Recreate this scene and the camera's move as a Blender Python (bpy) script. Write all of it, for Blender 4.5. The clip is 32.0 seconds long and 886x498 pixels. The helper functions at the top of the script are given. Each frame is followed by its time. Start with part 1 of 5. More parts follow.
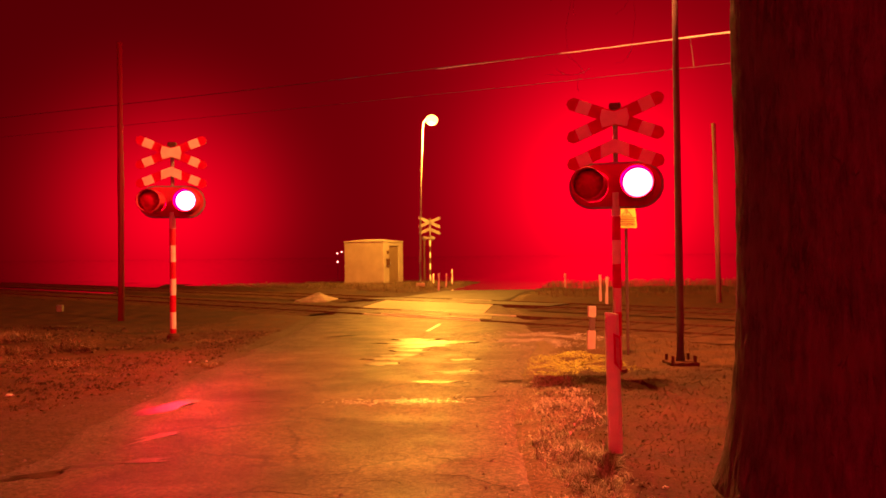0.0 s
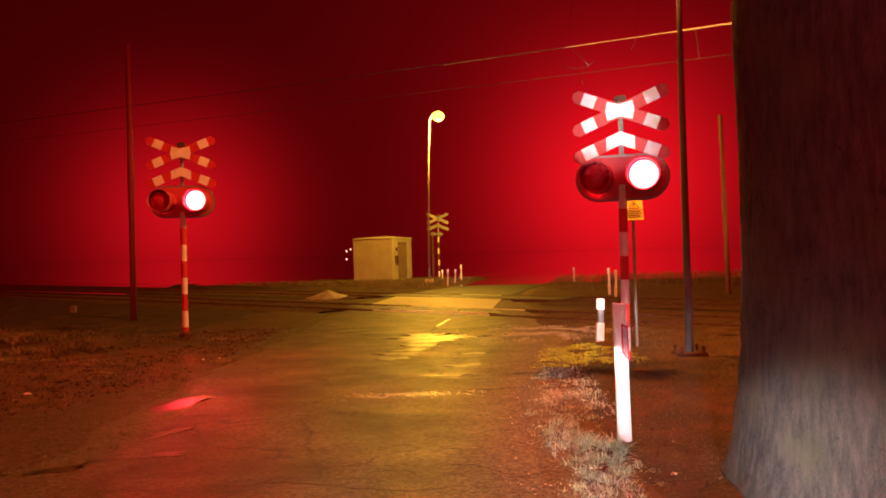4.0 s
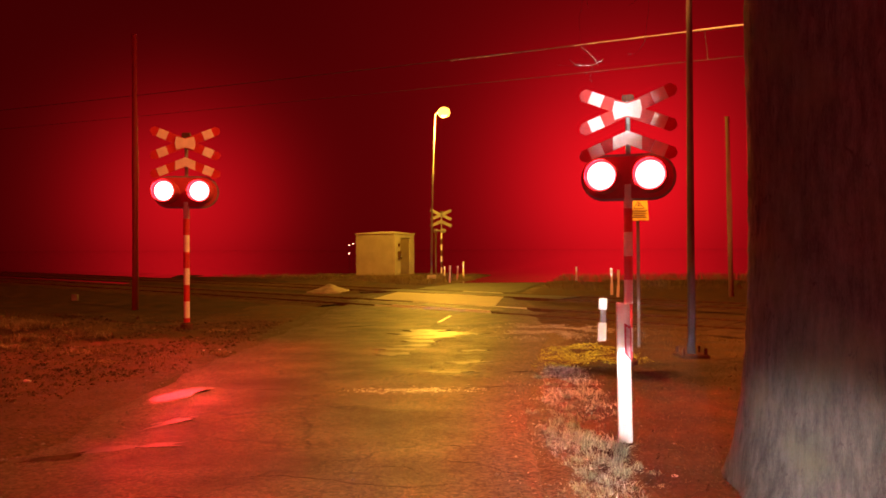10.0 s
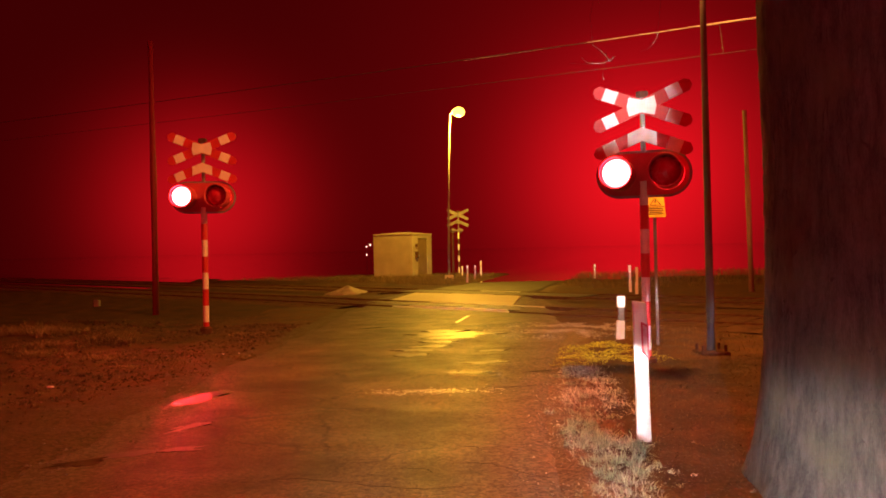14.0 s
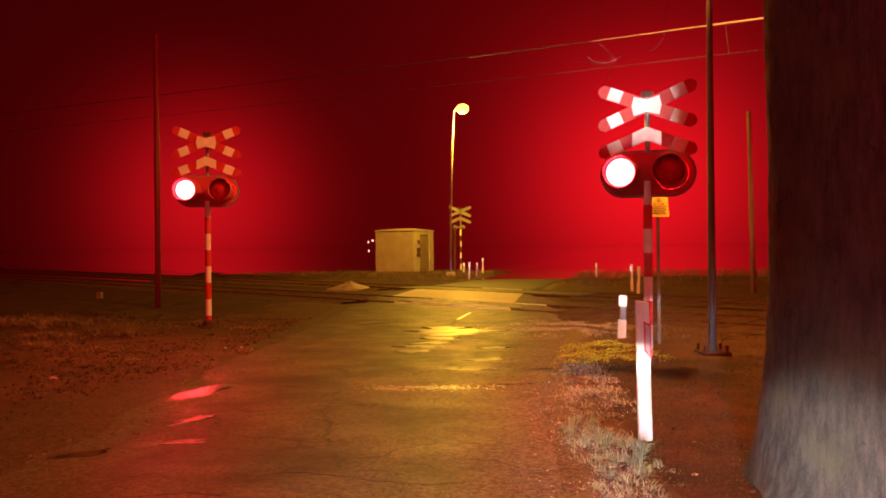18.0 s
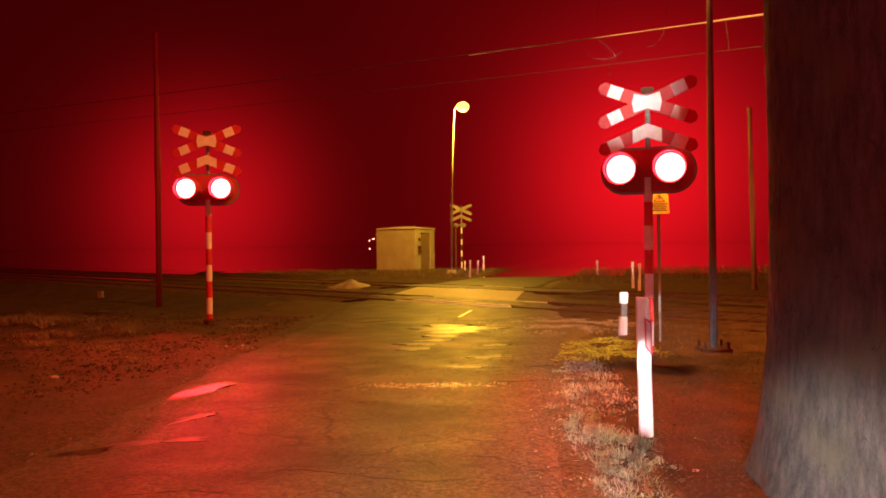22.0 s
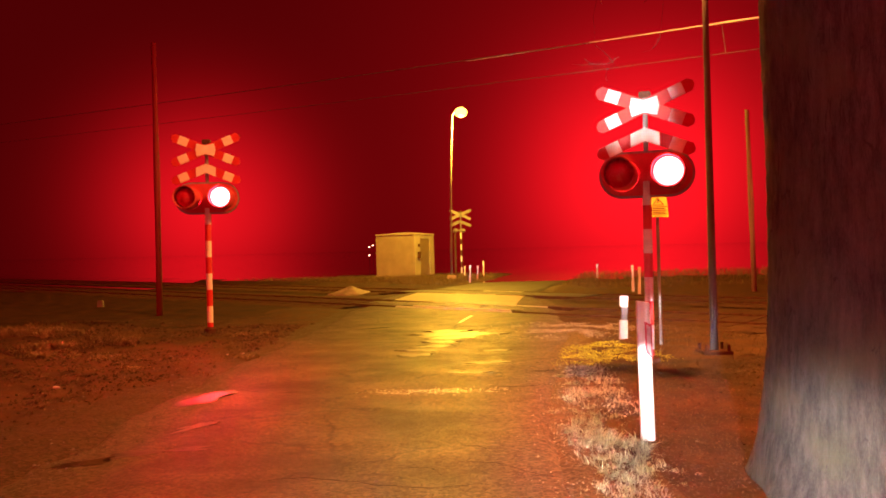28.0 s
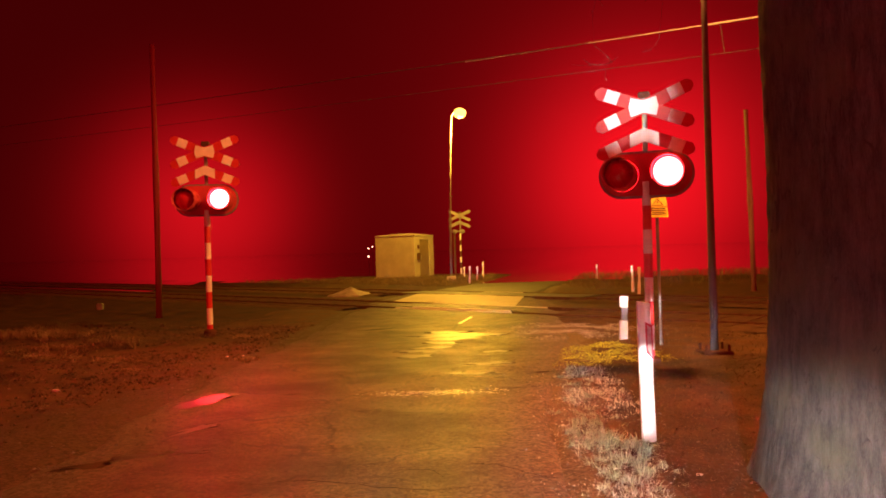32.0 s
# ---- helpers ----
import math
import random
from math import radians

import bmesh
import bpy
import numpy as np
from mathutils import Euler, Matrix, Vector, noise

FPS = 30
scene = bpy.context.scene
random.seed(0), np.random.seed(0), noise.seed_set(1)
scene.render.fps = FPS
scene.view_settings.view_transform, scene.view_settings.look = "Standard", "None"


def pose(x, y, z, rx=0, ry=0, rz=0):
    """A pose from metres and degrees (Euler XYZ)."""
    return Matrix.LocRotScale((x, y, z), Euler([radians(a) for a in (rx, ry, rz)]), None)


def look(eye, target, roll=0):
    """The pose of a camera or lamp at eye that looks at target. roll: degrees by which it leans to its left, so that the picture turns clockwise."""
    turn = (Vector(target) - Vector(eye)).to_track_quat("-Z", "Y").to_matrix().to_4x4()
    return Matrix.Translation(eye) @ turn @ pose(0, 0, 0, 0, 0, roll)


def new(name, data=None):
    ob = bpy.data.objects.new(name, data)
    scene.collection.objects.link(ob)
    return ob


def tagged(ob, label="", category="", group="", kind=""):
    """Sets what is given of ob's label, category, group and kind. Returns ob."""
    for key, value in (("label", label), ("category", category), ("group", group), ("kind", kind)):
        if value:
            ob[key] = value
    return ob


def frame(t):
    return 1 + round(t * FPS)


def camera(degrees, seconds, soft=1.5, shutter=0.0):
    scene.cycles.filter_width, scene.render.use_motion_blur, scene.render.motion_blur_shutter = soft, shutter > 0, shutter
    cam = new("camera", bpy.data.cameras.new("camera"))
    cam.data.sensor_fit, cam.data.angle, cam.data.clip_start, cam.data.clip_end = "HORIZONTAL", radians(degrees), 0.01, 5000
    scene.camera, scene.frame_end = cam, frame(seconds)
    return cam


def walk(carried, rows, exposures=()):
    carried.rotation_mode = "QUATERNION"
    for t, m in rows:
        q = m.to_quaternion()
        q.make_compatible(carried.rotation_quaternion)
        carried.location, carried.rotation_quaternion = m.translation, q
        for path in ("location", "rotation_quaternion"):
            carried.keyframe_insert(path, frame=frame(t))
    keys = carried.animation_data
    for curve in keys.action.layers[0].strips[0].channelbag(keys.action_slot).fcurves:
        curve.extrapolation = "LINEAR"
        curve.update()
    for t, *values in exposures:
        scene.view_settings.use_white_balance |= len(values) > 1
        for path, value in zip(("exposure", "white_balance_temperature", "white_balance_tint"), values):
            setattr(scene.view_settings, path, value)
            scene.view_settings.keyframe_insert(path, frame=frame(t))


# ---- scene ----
cam = camera(62, 32.0, soft=1.7)


def view(x, y, z, yaw, pitch, roll):
    """Eye, degrees to the right of +y, degrees up, lean."""
    return pose(x, y, z, 90 + pitch, 0, -yaw) @ pose(0, 0, 0, 0, 0, roll)


walk(cam, [
    (0, view(0.003, 0.062, 1.461, 2.45, 0.47, -0.61)),
    (0.5, view(-0.009, -0.002, 1.449, 2.32, 0.42, -0.66)),
    (1, view(-0.004, -0.025, 1.445, 2.01, 0.30, -0.82)),
    (1.5, view(-0.016, -0.031, 1.441, 1.86, 0.19, -0.67)),
    (2, view(-0.014, -0.022, 1.435, 1.96, 0.09, -0.19)),
    (2.5, view(-0.008, -0.022, 1.438, 1.83, 0.04, -0.66)),
    (3, view(-0.009, -0.028, 1.450, 1.82, 0.17, -1.25)),
    (3.5, view(-0.005, -0.014, 1.440, 1.77, 0.23, -1.41)),
    (5.5, view(0.020, -0.012, 1.442, 1.74, 0.06, -2.01)),
    (6, view(0.011, 0.007, 1.458, 1.59, 0.10, -2.37)),
    (6.5, view(0.028, 0.024, 1.459, 2.05, 1.18, -3.32)),
    (7, view(0.026, 0.041, 1.465, 2.18, 1.69, -3.56)),
    (7.5, view(0.018, 0.038, 1.455, 2.27, 1.80, -3.17)),
    (8, view(0.008, 0.017, 1.457, 2.11, 1.70, -2.42)),
    (8.5, view(0.011, 0.025, 1.439, 1.95, 1.59, -1.05)),
    (9, view(0.015, 0.040, 1.442, 1.99, 1.30, -0.61)),
    (9.5, view(-0.003, 0.023, 1.445, 1.79, 0.60, -0.53)),
    (10, view(-0.006, 0.022, 1.434, 1.58, -0.06, -0.24)),
    (10.5, view(-0.001, 0.014, 1.434, 0.99, -0.36, -0.10)),
    (11, view(-0.010, -0.003, 1.445, 0.57, -0.31, -0.18)),
    (11.5, view(-0.001, 0.010, 1.443, 0.47, -0.05, -0.25)),
    (12, view(0.004, 0.020, 1.446, 0.41, -0.01, -0.86)),
    (12.5, view(-0.001, 0.009, 1.443, 0.38, -0.09, -1.03)),
    (13, view(0.007, 0.017, 1.443, 0.37, -0.01, -1.21)),
    (13.5, view(0.011, 0.022, 1.445, 0.33, -0.02, -1.27)),
    (14, view(0.020, 0.020, 1.446, 0.20, -0.07, -1.25)),
    (14.5, view(0.017, 0.028, 1.448, 0.27, -0.06, -1.24)),
    (16.5, view(0.008, 0.017, 1.452, 0.20, -0.19, -0.89)),
    (17, view(0.003, 0.006, 1.452, 0.12, -0.21, -0.81)),
    (17.5, view(0.005, 0.006, 1.447, 0.12, -0.25, -0.71)),
    (18, view(0.001, 0.004, 1.449, 0.07, -0.33, -0.49)),
    (18.5, view(-0.000, 0.002, 1.449, 0.07, -0.27, -0.47)),
    (19, view(0.000, 0.000, 1.450, -0.00, -0.26, -0.50)),
    (19.5, view(-0.002, 0.002, 1.450, -0.04, -0.34, -0.53)),
    (20, view(0.003, 0.009, 1.445, 0.01, -0.38, -0.55)),
    (20.5, view(-0.002, 0.002, 1.447, -0.14, -0.37, -0.68)),
    (21, view(0.001, -0.005, 1.440, -0.14, -0.52, -0.62)),
    (21.5, view(0.012, 0.008, 1.439, -0.00, -0.55, -0.60)),
    (22, view(0.006, 0.006, 1.441, -0.01, -0.47, -0.70)),
    (22.5, view(0.016, 0.012, 1.444, -0.01, -0.62, -0.74)),
    (23, view(0.014, 0.003, 1.443, -0.12, -0.72, -0.70)),
    (23.5, view(0.015, 0.009, 1.448, -0.14, -0.65, -0.84)),
    (24, view(0.011, 0.008, 1.456, -0.11, -0.57, -0.93)),
    (24.5, view(0.007, 0.004, 1.460, -0.06, -0.39, -0.90)),
    (25, view(0.009, 0.009, 1.460, -0.15, -0.32, -0.94)),
    (25.5, view(0.007, -0.000, 1.457, -0.13, -0.19, -1.05)),
    (27.5, view(-0.001, -0.019, 1.458, -0.05, -0.07, -1.24)),
    (28, view(0.004, -0.009, 1.449, 0.03, -0.06, -1.37)),
    (28.5, view(0.004, -0.013, 1.454, 0.03, -0.03, -1.48)),
    (29, view(0.003, -0.008, 1.457, 0.06, 0.05, -1.53)),
    (29.5, view(0.001, -0.005, 1.454, 0.06, -0.01, -1.58)),
    (30, view(0.006, -0.001, 1.455, 0.06, -0.06, -1.50)),
    (30.5, view(0.013, 0.005, 1.449, 0.06, -0.10, -1.60)),
    (31, view(0.005, -0.004, 1.452, 0.09, -0.04, -1.67)),
    (31.5, view(0.014, 0.000, 1.457, -0.02, -0.03, -1.75)),
    (32, view(0.000, -0.001, 1.452, 0.08, 0.01, -1.61)),
], exposures=[(0, 0.95, 7400, 92), (1.0, 0.90, 7400, 88), (2.0, 0.40, 7100, 78), (3.2, 0.18, 6700, 46), (5.5, 0.32, 6600, 34), (7.0, 0.18, 6600, 34), (25.8, 0.18, 6600, 34), (27.3, 0.84, 6600, 34), (30.2, 0.82, 6600, 34), (31.0, 0.35, 6600, 34), (32, 0.37, 6600, 34)])

# ---- light: dark night, red lamp glare painted into the sky, two sodium street lamps ----
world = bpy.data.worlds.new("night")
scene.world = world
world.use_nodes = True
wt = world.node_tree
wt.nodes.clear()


def wnode(kind, **kw):
    n = wt.nodes.new(kind)
    for k, v in kw.items():
        if k == "operation":
            n.operation = v
    return n


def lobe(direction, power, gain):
    """A broad soft red brightening painted into the sky towards one direction, for lamp glare."""
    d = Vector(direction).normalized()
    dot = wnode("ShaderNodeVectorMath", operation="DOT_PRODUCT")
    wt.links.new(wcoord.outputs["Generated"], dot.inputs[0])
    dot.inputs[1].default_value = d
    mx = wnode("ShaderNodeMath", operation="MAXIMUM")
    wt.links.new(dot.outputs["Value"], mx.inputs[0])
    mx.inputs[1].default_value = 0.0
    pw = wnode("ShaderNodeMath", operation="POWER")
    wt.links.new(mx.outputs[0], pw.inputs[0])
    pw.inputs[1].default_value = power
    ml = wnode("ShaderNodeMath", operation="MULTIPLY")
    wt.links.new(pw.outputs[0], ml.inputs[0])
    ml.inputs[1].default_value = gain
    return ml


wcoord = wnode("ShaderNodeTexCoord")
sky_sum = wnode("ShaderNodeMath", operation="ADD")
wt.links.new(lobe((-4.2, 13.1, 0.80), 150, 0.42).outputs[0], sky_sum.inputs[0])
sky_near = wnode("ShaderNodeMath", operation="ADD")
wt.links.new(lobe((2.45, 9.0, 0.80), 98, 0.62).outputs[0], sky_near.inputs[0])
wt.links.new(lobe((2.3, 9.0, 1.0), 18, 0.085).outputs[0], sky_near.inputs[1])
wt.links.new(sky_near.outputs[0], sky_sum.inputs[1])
# red fill added from behind the camera, where no source is known
sky_back_fill = wnode("ShaderNodeMath", operation="ADD")
wt.links.new(sky_sum.outputs[0], sky_back_fill.inputs[0])
wt.links.new(lobe((0.0, -1.0, 0.15), 1.2, 0.80).outputs[0], sky_back_fill.inputs[1])
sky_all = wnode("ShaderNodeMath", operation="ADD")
wt.links.new(sky_back_fill.outputs[0], sky_all.inputs[0])
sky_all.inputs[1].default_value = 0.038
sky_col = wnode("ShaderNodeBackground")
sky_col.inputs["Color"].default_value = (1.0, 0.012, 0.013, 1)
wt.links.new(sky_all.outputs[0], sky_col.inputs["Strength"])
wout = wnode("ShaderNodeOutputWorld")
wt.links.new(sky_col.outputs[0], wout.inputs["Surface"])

SODIUM = (1.0, 0.36, 0.055)
lamp_data = bpy.data.lights.new("far_street_lamp_light", "POINT")
lamp_data.energy, lamp_data.color, lamp_data.shadow_soft_size = 4500, (1.0, 0.595, 0.033), 0.18
far_light = new("far_street_lamp_light", lamp_data)
far_light.location = (0.96, 33.0, 7.30)
lamp_data = bpy.data.lights.new("near_street_lamp_light", "SPOT")
lamp_data.energy, lamp_data.color, lamp_data.shadow_soft_size = 3050, SODIUM, 0.15
lamp_data.spot_size, lamp_data.spot_blend = radians(178), 0.25
near_light = new("near_street_lamp_light", lamp_data)
near_light.matrix_basis = look((3.18, 9.75, 7.40), (1.8, 9.0, 0.0))


# ---- materials ----
def mat(name, a, b, scale=6.0, fine=60.0, rough=(0.6, 0.9), bump=0.3, metal=0.0, spec=0.5, stretch=(1, 1, 1), span=(0.5, 1.0)):
    """Two-scale procedural surface: stains between colours a and b, grain, roughness range and relief."""
    m = bpy.data.materials.new(name)
    m.use_nodes = True
    nt = m.node_tree
    bs = nt.nodes["Principled BSDF"]
    bs.inputs["Metallic"].default_value = metal
    bs.inputs["Specular IOR Level"].default_value = spec
    co = nt.nodes.new("ShaderNodeTexCoord")
    mp = nt.nodes.new("ShaderNodeMapping")
    mp.inputs["Scale"].default_value = stretch
    nt.links.new(co.outputs["Object"], mp.inputs["Vector"])
    big = nt.nodes.new("ShaderNodeTexNoise")
    big.inputs["Scale"].default_value, big.inputs["Detail"].default_value = scale, 6
    small = nt.nodes.new("ShaderNodeTexNoise")
    small.inputs["Scale"].default_value, small.inputs["Detail"].default_value = fine, 4
    for n in (big, small):
        nt.links.new(mp.outputs[0], n.inputs["Vector"])
    add = nt.nodes.new("ShaderNodeMath")
    add.operation = "MULTIPLY_ADD"
    nt.links.new(small.outputs["Fac"], add.inputs[0])
    add.inputs[1].default_value = 0.5
    nt.links.new(big.outputs["Fac"], add.inputs[2])
    ramp = nt.nodes.new("ShaderNodeMapRange")
    ramp.inputs["From Min"].default_value, ramp.inputs["From Max"].default_value = span
    nt.links.new(add.outputs[0], ramp.inputs["Value"])
    mix = nt.nodes.new("ShaderNodeMix")
    mix.data_type = "RGBA"
    mix.inputs["A"].default_value, mix.inputs["B"].default_value = (*a, 1), (*b, 1)
    mix.inputs[6].default_value, mix.inputs[7].default_value = (*a, 1), (*b, 1)
    nt.links.new(ramp.outputs[0], mix.inputs[0])
    nt.links.new(mix.outputs[2], bs.inputs["Base Color"])
    rr = nt.nodes.new("ShaderNodeMapRange")
    rr.inputs["From Min"].default_value, rr.inputs["From Max"].default_value = 0.3, 0.7
    rr.inputs["To Min"].default_value, rr.inputs["To Max"].default_value = rough
    nt.links.new(big.outputs["Fac"], rr.inputs["Value"])
    nt.links.new(rr.outputs[0], bs.inputs["Roughness"])
    bp = nt.nodes.new("ShaderNodeBump")
    bp.inputs["Strength"].default_value, bp.inputs["Distance"].default_value = bump, 0.01
    nt.links.new(add.outputs[0], bp.inputs["Height"])
    nt.links.new(bp.outputs[0], bs.inputs["Normal"])
    return m


def glow(name, colour, strength):
    m = bpy.data.materials.new(name)
    m.use_nodes = True
    bs = m.node_tree.nodes["Principled BSDF"]
    bs.inputs["Base Color"].default_value = (0.02, 0.02, 0.02, 1)
    bs.inputs["Emission Color"].default_value = (*colour, 1)
    bs.inputs["Emission Strength"].default_value = strength
    return m


def lens_glow(name, colour, rim, axis, power, radius):
    """A lit signal lens: strongest on its axis (-y), weak and red towards its rim."""
    m = glow(name, colour, rim)
    nt = m.node_tree
    co = nt.nodes.new("ShaderNodeTexCoord")
    sep = nt.nodes.new("ShaderNodeSeparateXYZ")
    nt.links.new(co.outputs["Object"], sep.inputs[0])
    div = nt.nodes.new("ShaderNodeMath")
    div.operation, div.use_clamp = "MULTIPLY", True
    nt.links.new(sep.outputs["Y"], div.inputs[0])
    div.inputs[1].default_value = -1.0 / radius
    pw = nt.nodes.new("ShaderNodeMath")
    pw.operation = "POWER"
    nt.links.new(div.outputs[0], pw.inputs[0])
    pw.inputs[1].default_value = power
    mad = nt.nodes.new("ShaderNodeMath")
    mad.operation = "MULTIPLY_ADD"
    nt.links.new(pw.outputs[0], mad.inputs[0])
    mad.inputs[1].default_value, mad.inputs[2].default_value = axis, rim
    nt.links.new(mad.outputs[0], nt.nodes["Principled BSDF"].inputs["Emission Strength"])
    return m


def asphalt_material():
    """Worn damp asphalt: aggregate, patches, cracks, and wet areas that shine."""
    m = mat("wet_asphalt", (0.022, 0.018, 0.012), (0.105, 0.082, 0.045), 0.9, 60.0, (0.5, 0.62), 1.0, span=(0.6, 0.92))
    nt = m.node_tree
    bs = nt.nodes["Principled BSDF"]
    co = nt.nodes.new("ShaderNodeTexCoord")
    mp = nt.nodes.new("ShaderNodeMapping")
    mp.inputs["Scale"].default_value = (0.55, 0.9, 1)
    nt.links.new(co.outputs["Object"], mp.inputs["Vector"])
    wet = nt.nodes.new("ShaderNodeTexNoise")
    wet.inputs["Scale"].default_value, wet.inputs["Detail"].default_value = 2.6, 9
    nt.links.new(mp.outputs[0], wet.inputs["Vector"])
    rr = nt.nodes.new("ShaderNodeMapRange")
    rr.inputs["From Min"].default_value, rr.inputs["From Max"].default_value = 0.42, 0.66
    rr.inputs["To Min"].default_value, rr.inputs["To Max"].default_value = 0.63, 0.50
    nt.links.new(wet.outputs["Fac"], rr.inputs["Value"])
    nt.links.new(rr.outputs[0], bs.inputs["Roughness"])
    # cracks: edges of large warped cells
    warp = nt.nodes.new("ShaderNodeTexNoise")
    warp.inputs["Scale"].default_value, warp.inputs["Detail"].default_value = 2.2, 6
    nt.links.new(co.outputs["Object"], warp.inputs["Vector"])
    mad = nt.nodes.new("ShaderNodeVectorMath")
    mad.operation = "MULTIPLY_ADD"
    nt.links.new(warp.outputs["Color"], mad.inputs[0])
    mad.inputs[1].default_value = (1.1, 1.1, 0)
    nt.links.new(co.outputs["Object"], mad.inputs[2])
    cell = nt.nodes.new("ShaderNodeTexVoronoi")
    cell.feature = "DISTANCE_TO_EDGE"
    cell.inputs["Scale"].default_value = 0.55
    nt.links.new(mad.outputs[0], cell.inputs["Vector"])
    crack = nt.nodes.new("ShaderNodeMapRange")
    crack.inputs["From Min"].default_value, crack.inputs["From Max"].default_value = 0.003, 0.012
    nt.links.new(cell.outputs["Distance"], crack.inputs["Value"])
    gap = nt.nodes.new("ShaderNodeMapRange")
    gap.inputs["From Min"].default_value, gap.inputs["From Max"].default_value = 0.5, 0.56
    nt.links.new(warp.outputs["Fac"], gap.inputs["Value"])
    mx = nt.nodes.new("ShaderNodeMath")
    mx.operation = "MAXIMUM"
    nt.links.new(crack.outputs[0], mx.inputs[0])
    nt.links.new(gap.outputs[0], mx.inputs[1])
    old = bs.inputs["Base Color"].links[0].from_socket
    mix = nt.nodes.new("ShaderNodeMix")
    mix.data_type = "RGBA"
    mix.inputs[6].default_value = (0.012, 0.011, 0.01, 1)
    nt.links.new(mx.outputs[0], mix.inputs[0])
    nt.links.new(old, mix.inputs[7])
    # aggregate: a tone and a height for each small stone
    agg = nt.nodes.new("ShaderNodeTexVoronoi")
    agg.inputs["Scale"].default_value = 44.0
    nt.links.new(co.outputs["Object"], agg.inputs["Vector"])
    sep = nt.nodes.new("ShaderNodeSeparateColor")
    nt.links.new(agg.outputs["Color"], sep.inputs[0])
    tone = nt.nodes.new("ShaderNodeMapRange")
    tone.inputs["To Min"].default_value, tone.inputs["To Max"].default_value = 0.45, 1.75
    nt.links.new(sep.outputs[0], tone.inputs["Value"])
    mul = nt.nodes.new("ShaderNodeVectorMath")
    mul.operation = "SCALE"
    nt.links.new(mix.outputs[2], mul.inputs[0])
    nt.links.new(tone.outputs[0], mul.inputs["Scale"])
    bump = nt.nodes.new("ShaderNodeBump")
    bump.inputs["Strength"].default_value, bump.inputs["Distance"].default_value = 0.9, 0.008
    nt.links.new(sep.outputs[1], bump.inputs["Height"])
    nt.links.new(bs.inputs["Normal"].links[0].from_socket, bump.inputs["Normal"])
    nt.links.new(bump.outputs[0], bs.inputs["Normal"])
    # mud and grit carried in from the verge, lifted on the right for headlamp light
    att = nt.nodes.new("ShaderNodeAttribute")
    att.attribute_name = "edge"
    brk = nt.nodes.new("ShaderNodeMath")
    brk.operation = "ADD"
    nt.links.new(att.outputs["Fac"], brk.inputs[0])
    nt.links.new(warp.outputs["Fac"], brk.inputs[1])
    mud = nt.nodes.new("ShaderNodeMapRange")
    mud.inputs["From Min"].default_value, mud.inputs["From Max"].default_value = 0.85, 1.5
    nt.links.new(brk.outputs[0], mud.inputs["Value"])
    dirt = nt.nodes.new("ShaderNodeMix")
    dirt.data_type = "RGBA"
    grit = nt.nodes.new("ShaderNodeVectorMath")
    grit.operation = "SCALE"
    grit.inputs[0].default_value = (0.070, 0.058, 0.036)
    lit_side = nt.nodes.new("ShaderNodeAttribute")
    lit_side.attribute_name = "pale"
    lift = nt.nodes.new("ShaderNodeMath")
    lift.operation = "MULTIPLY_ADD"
    nt.links.new(lit_side.outputs["Fac"], lift.inputs[0])
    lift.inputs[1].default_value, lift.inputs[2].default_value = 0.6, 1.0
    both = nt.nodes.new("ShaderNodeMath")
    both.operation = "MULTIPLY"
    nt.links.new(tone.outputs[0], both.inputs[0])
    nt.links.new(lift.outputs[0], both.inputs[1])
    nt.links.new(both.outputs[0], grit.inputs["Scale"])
    nt.links.new(grit.outputs[0], dirt.inputs[7])
    nt.links.new(mud.outputs[0], dirt.inputs[0])
    nt.links.new(mul.outputs[0], dirt.inputs[6])
    nt.links.new(dirt.outputs[2], bs.inputs["Base Color"])
    rmix = nt.nodes.new("ShaderNodeMath")
    rmix.operation = "MULTIPLY_ADD"
    nt.links.new(mud.outputs[0], rmix.inputs[0])
    rmix.inputs[1].default_value = 0.2
    nt.links.new(rr.outputs[0], rmix.inputs[2])
    nt.links.new(rmix.outputs[0], bs.inputs["Roughness"])
    return m


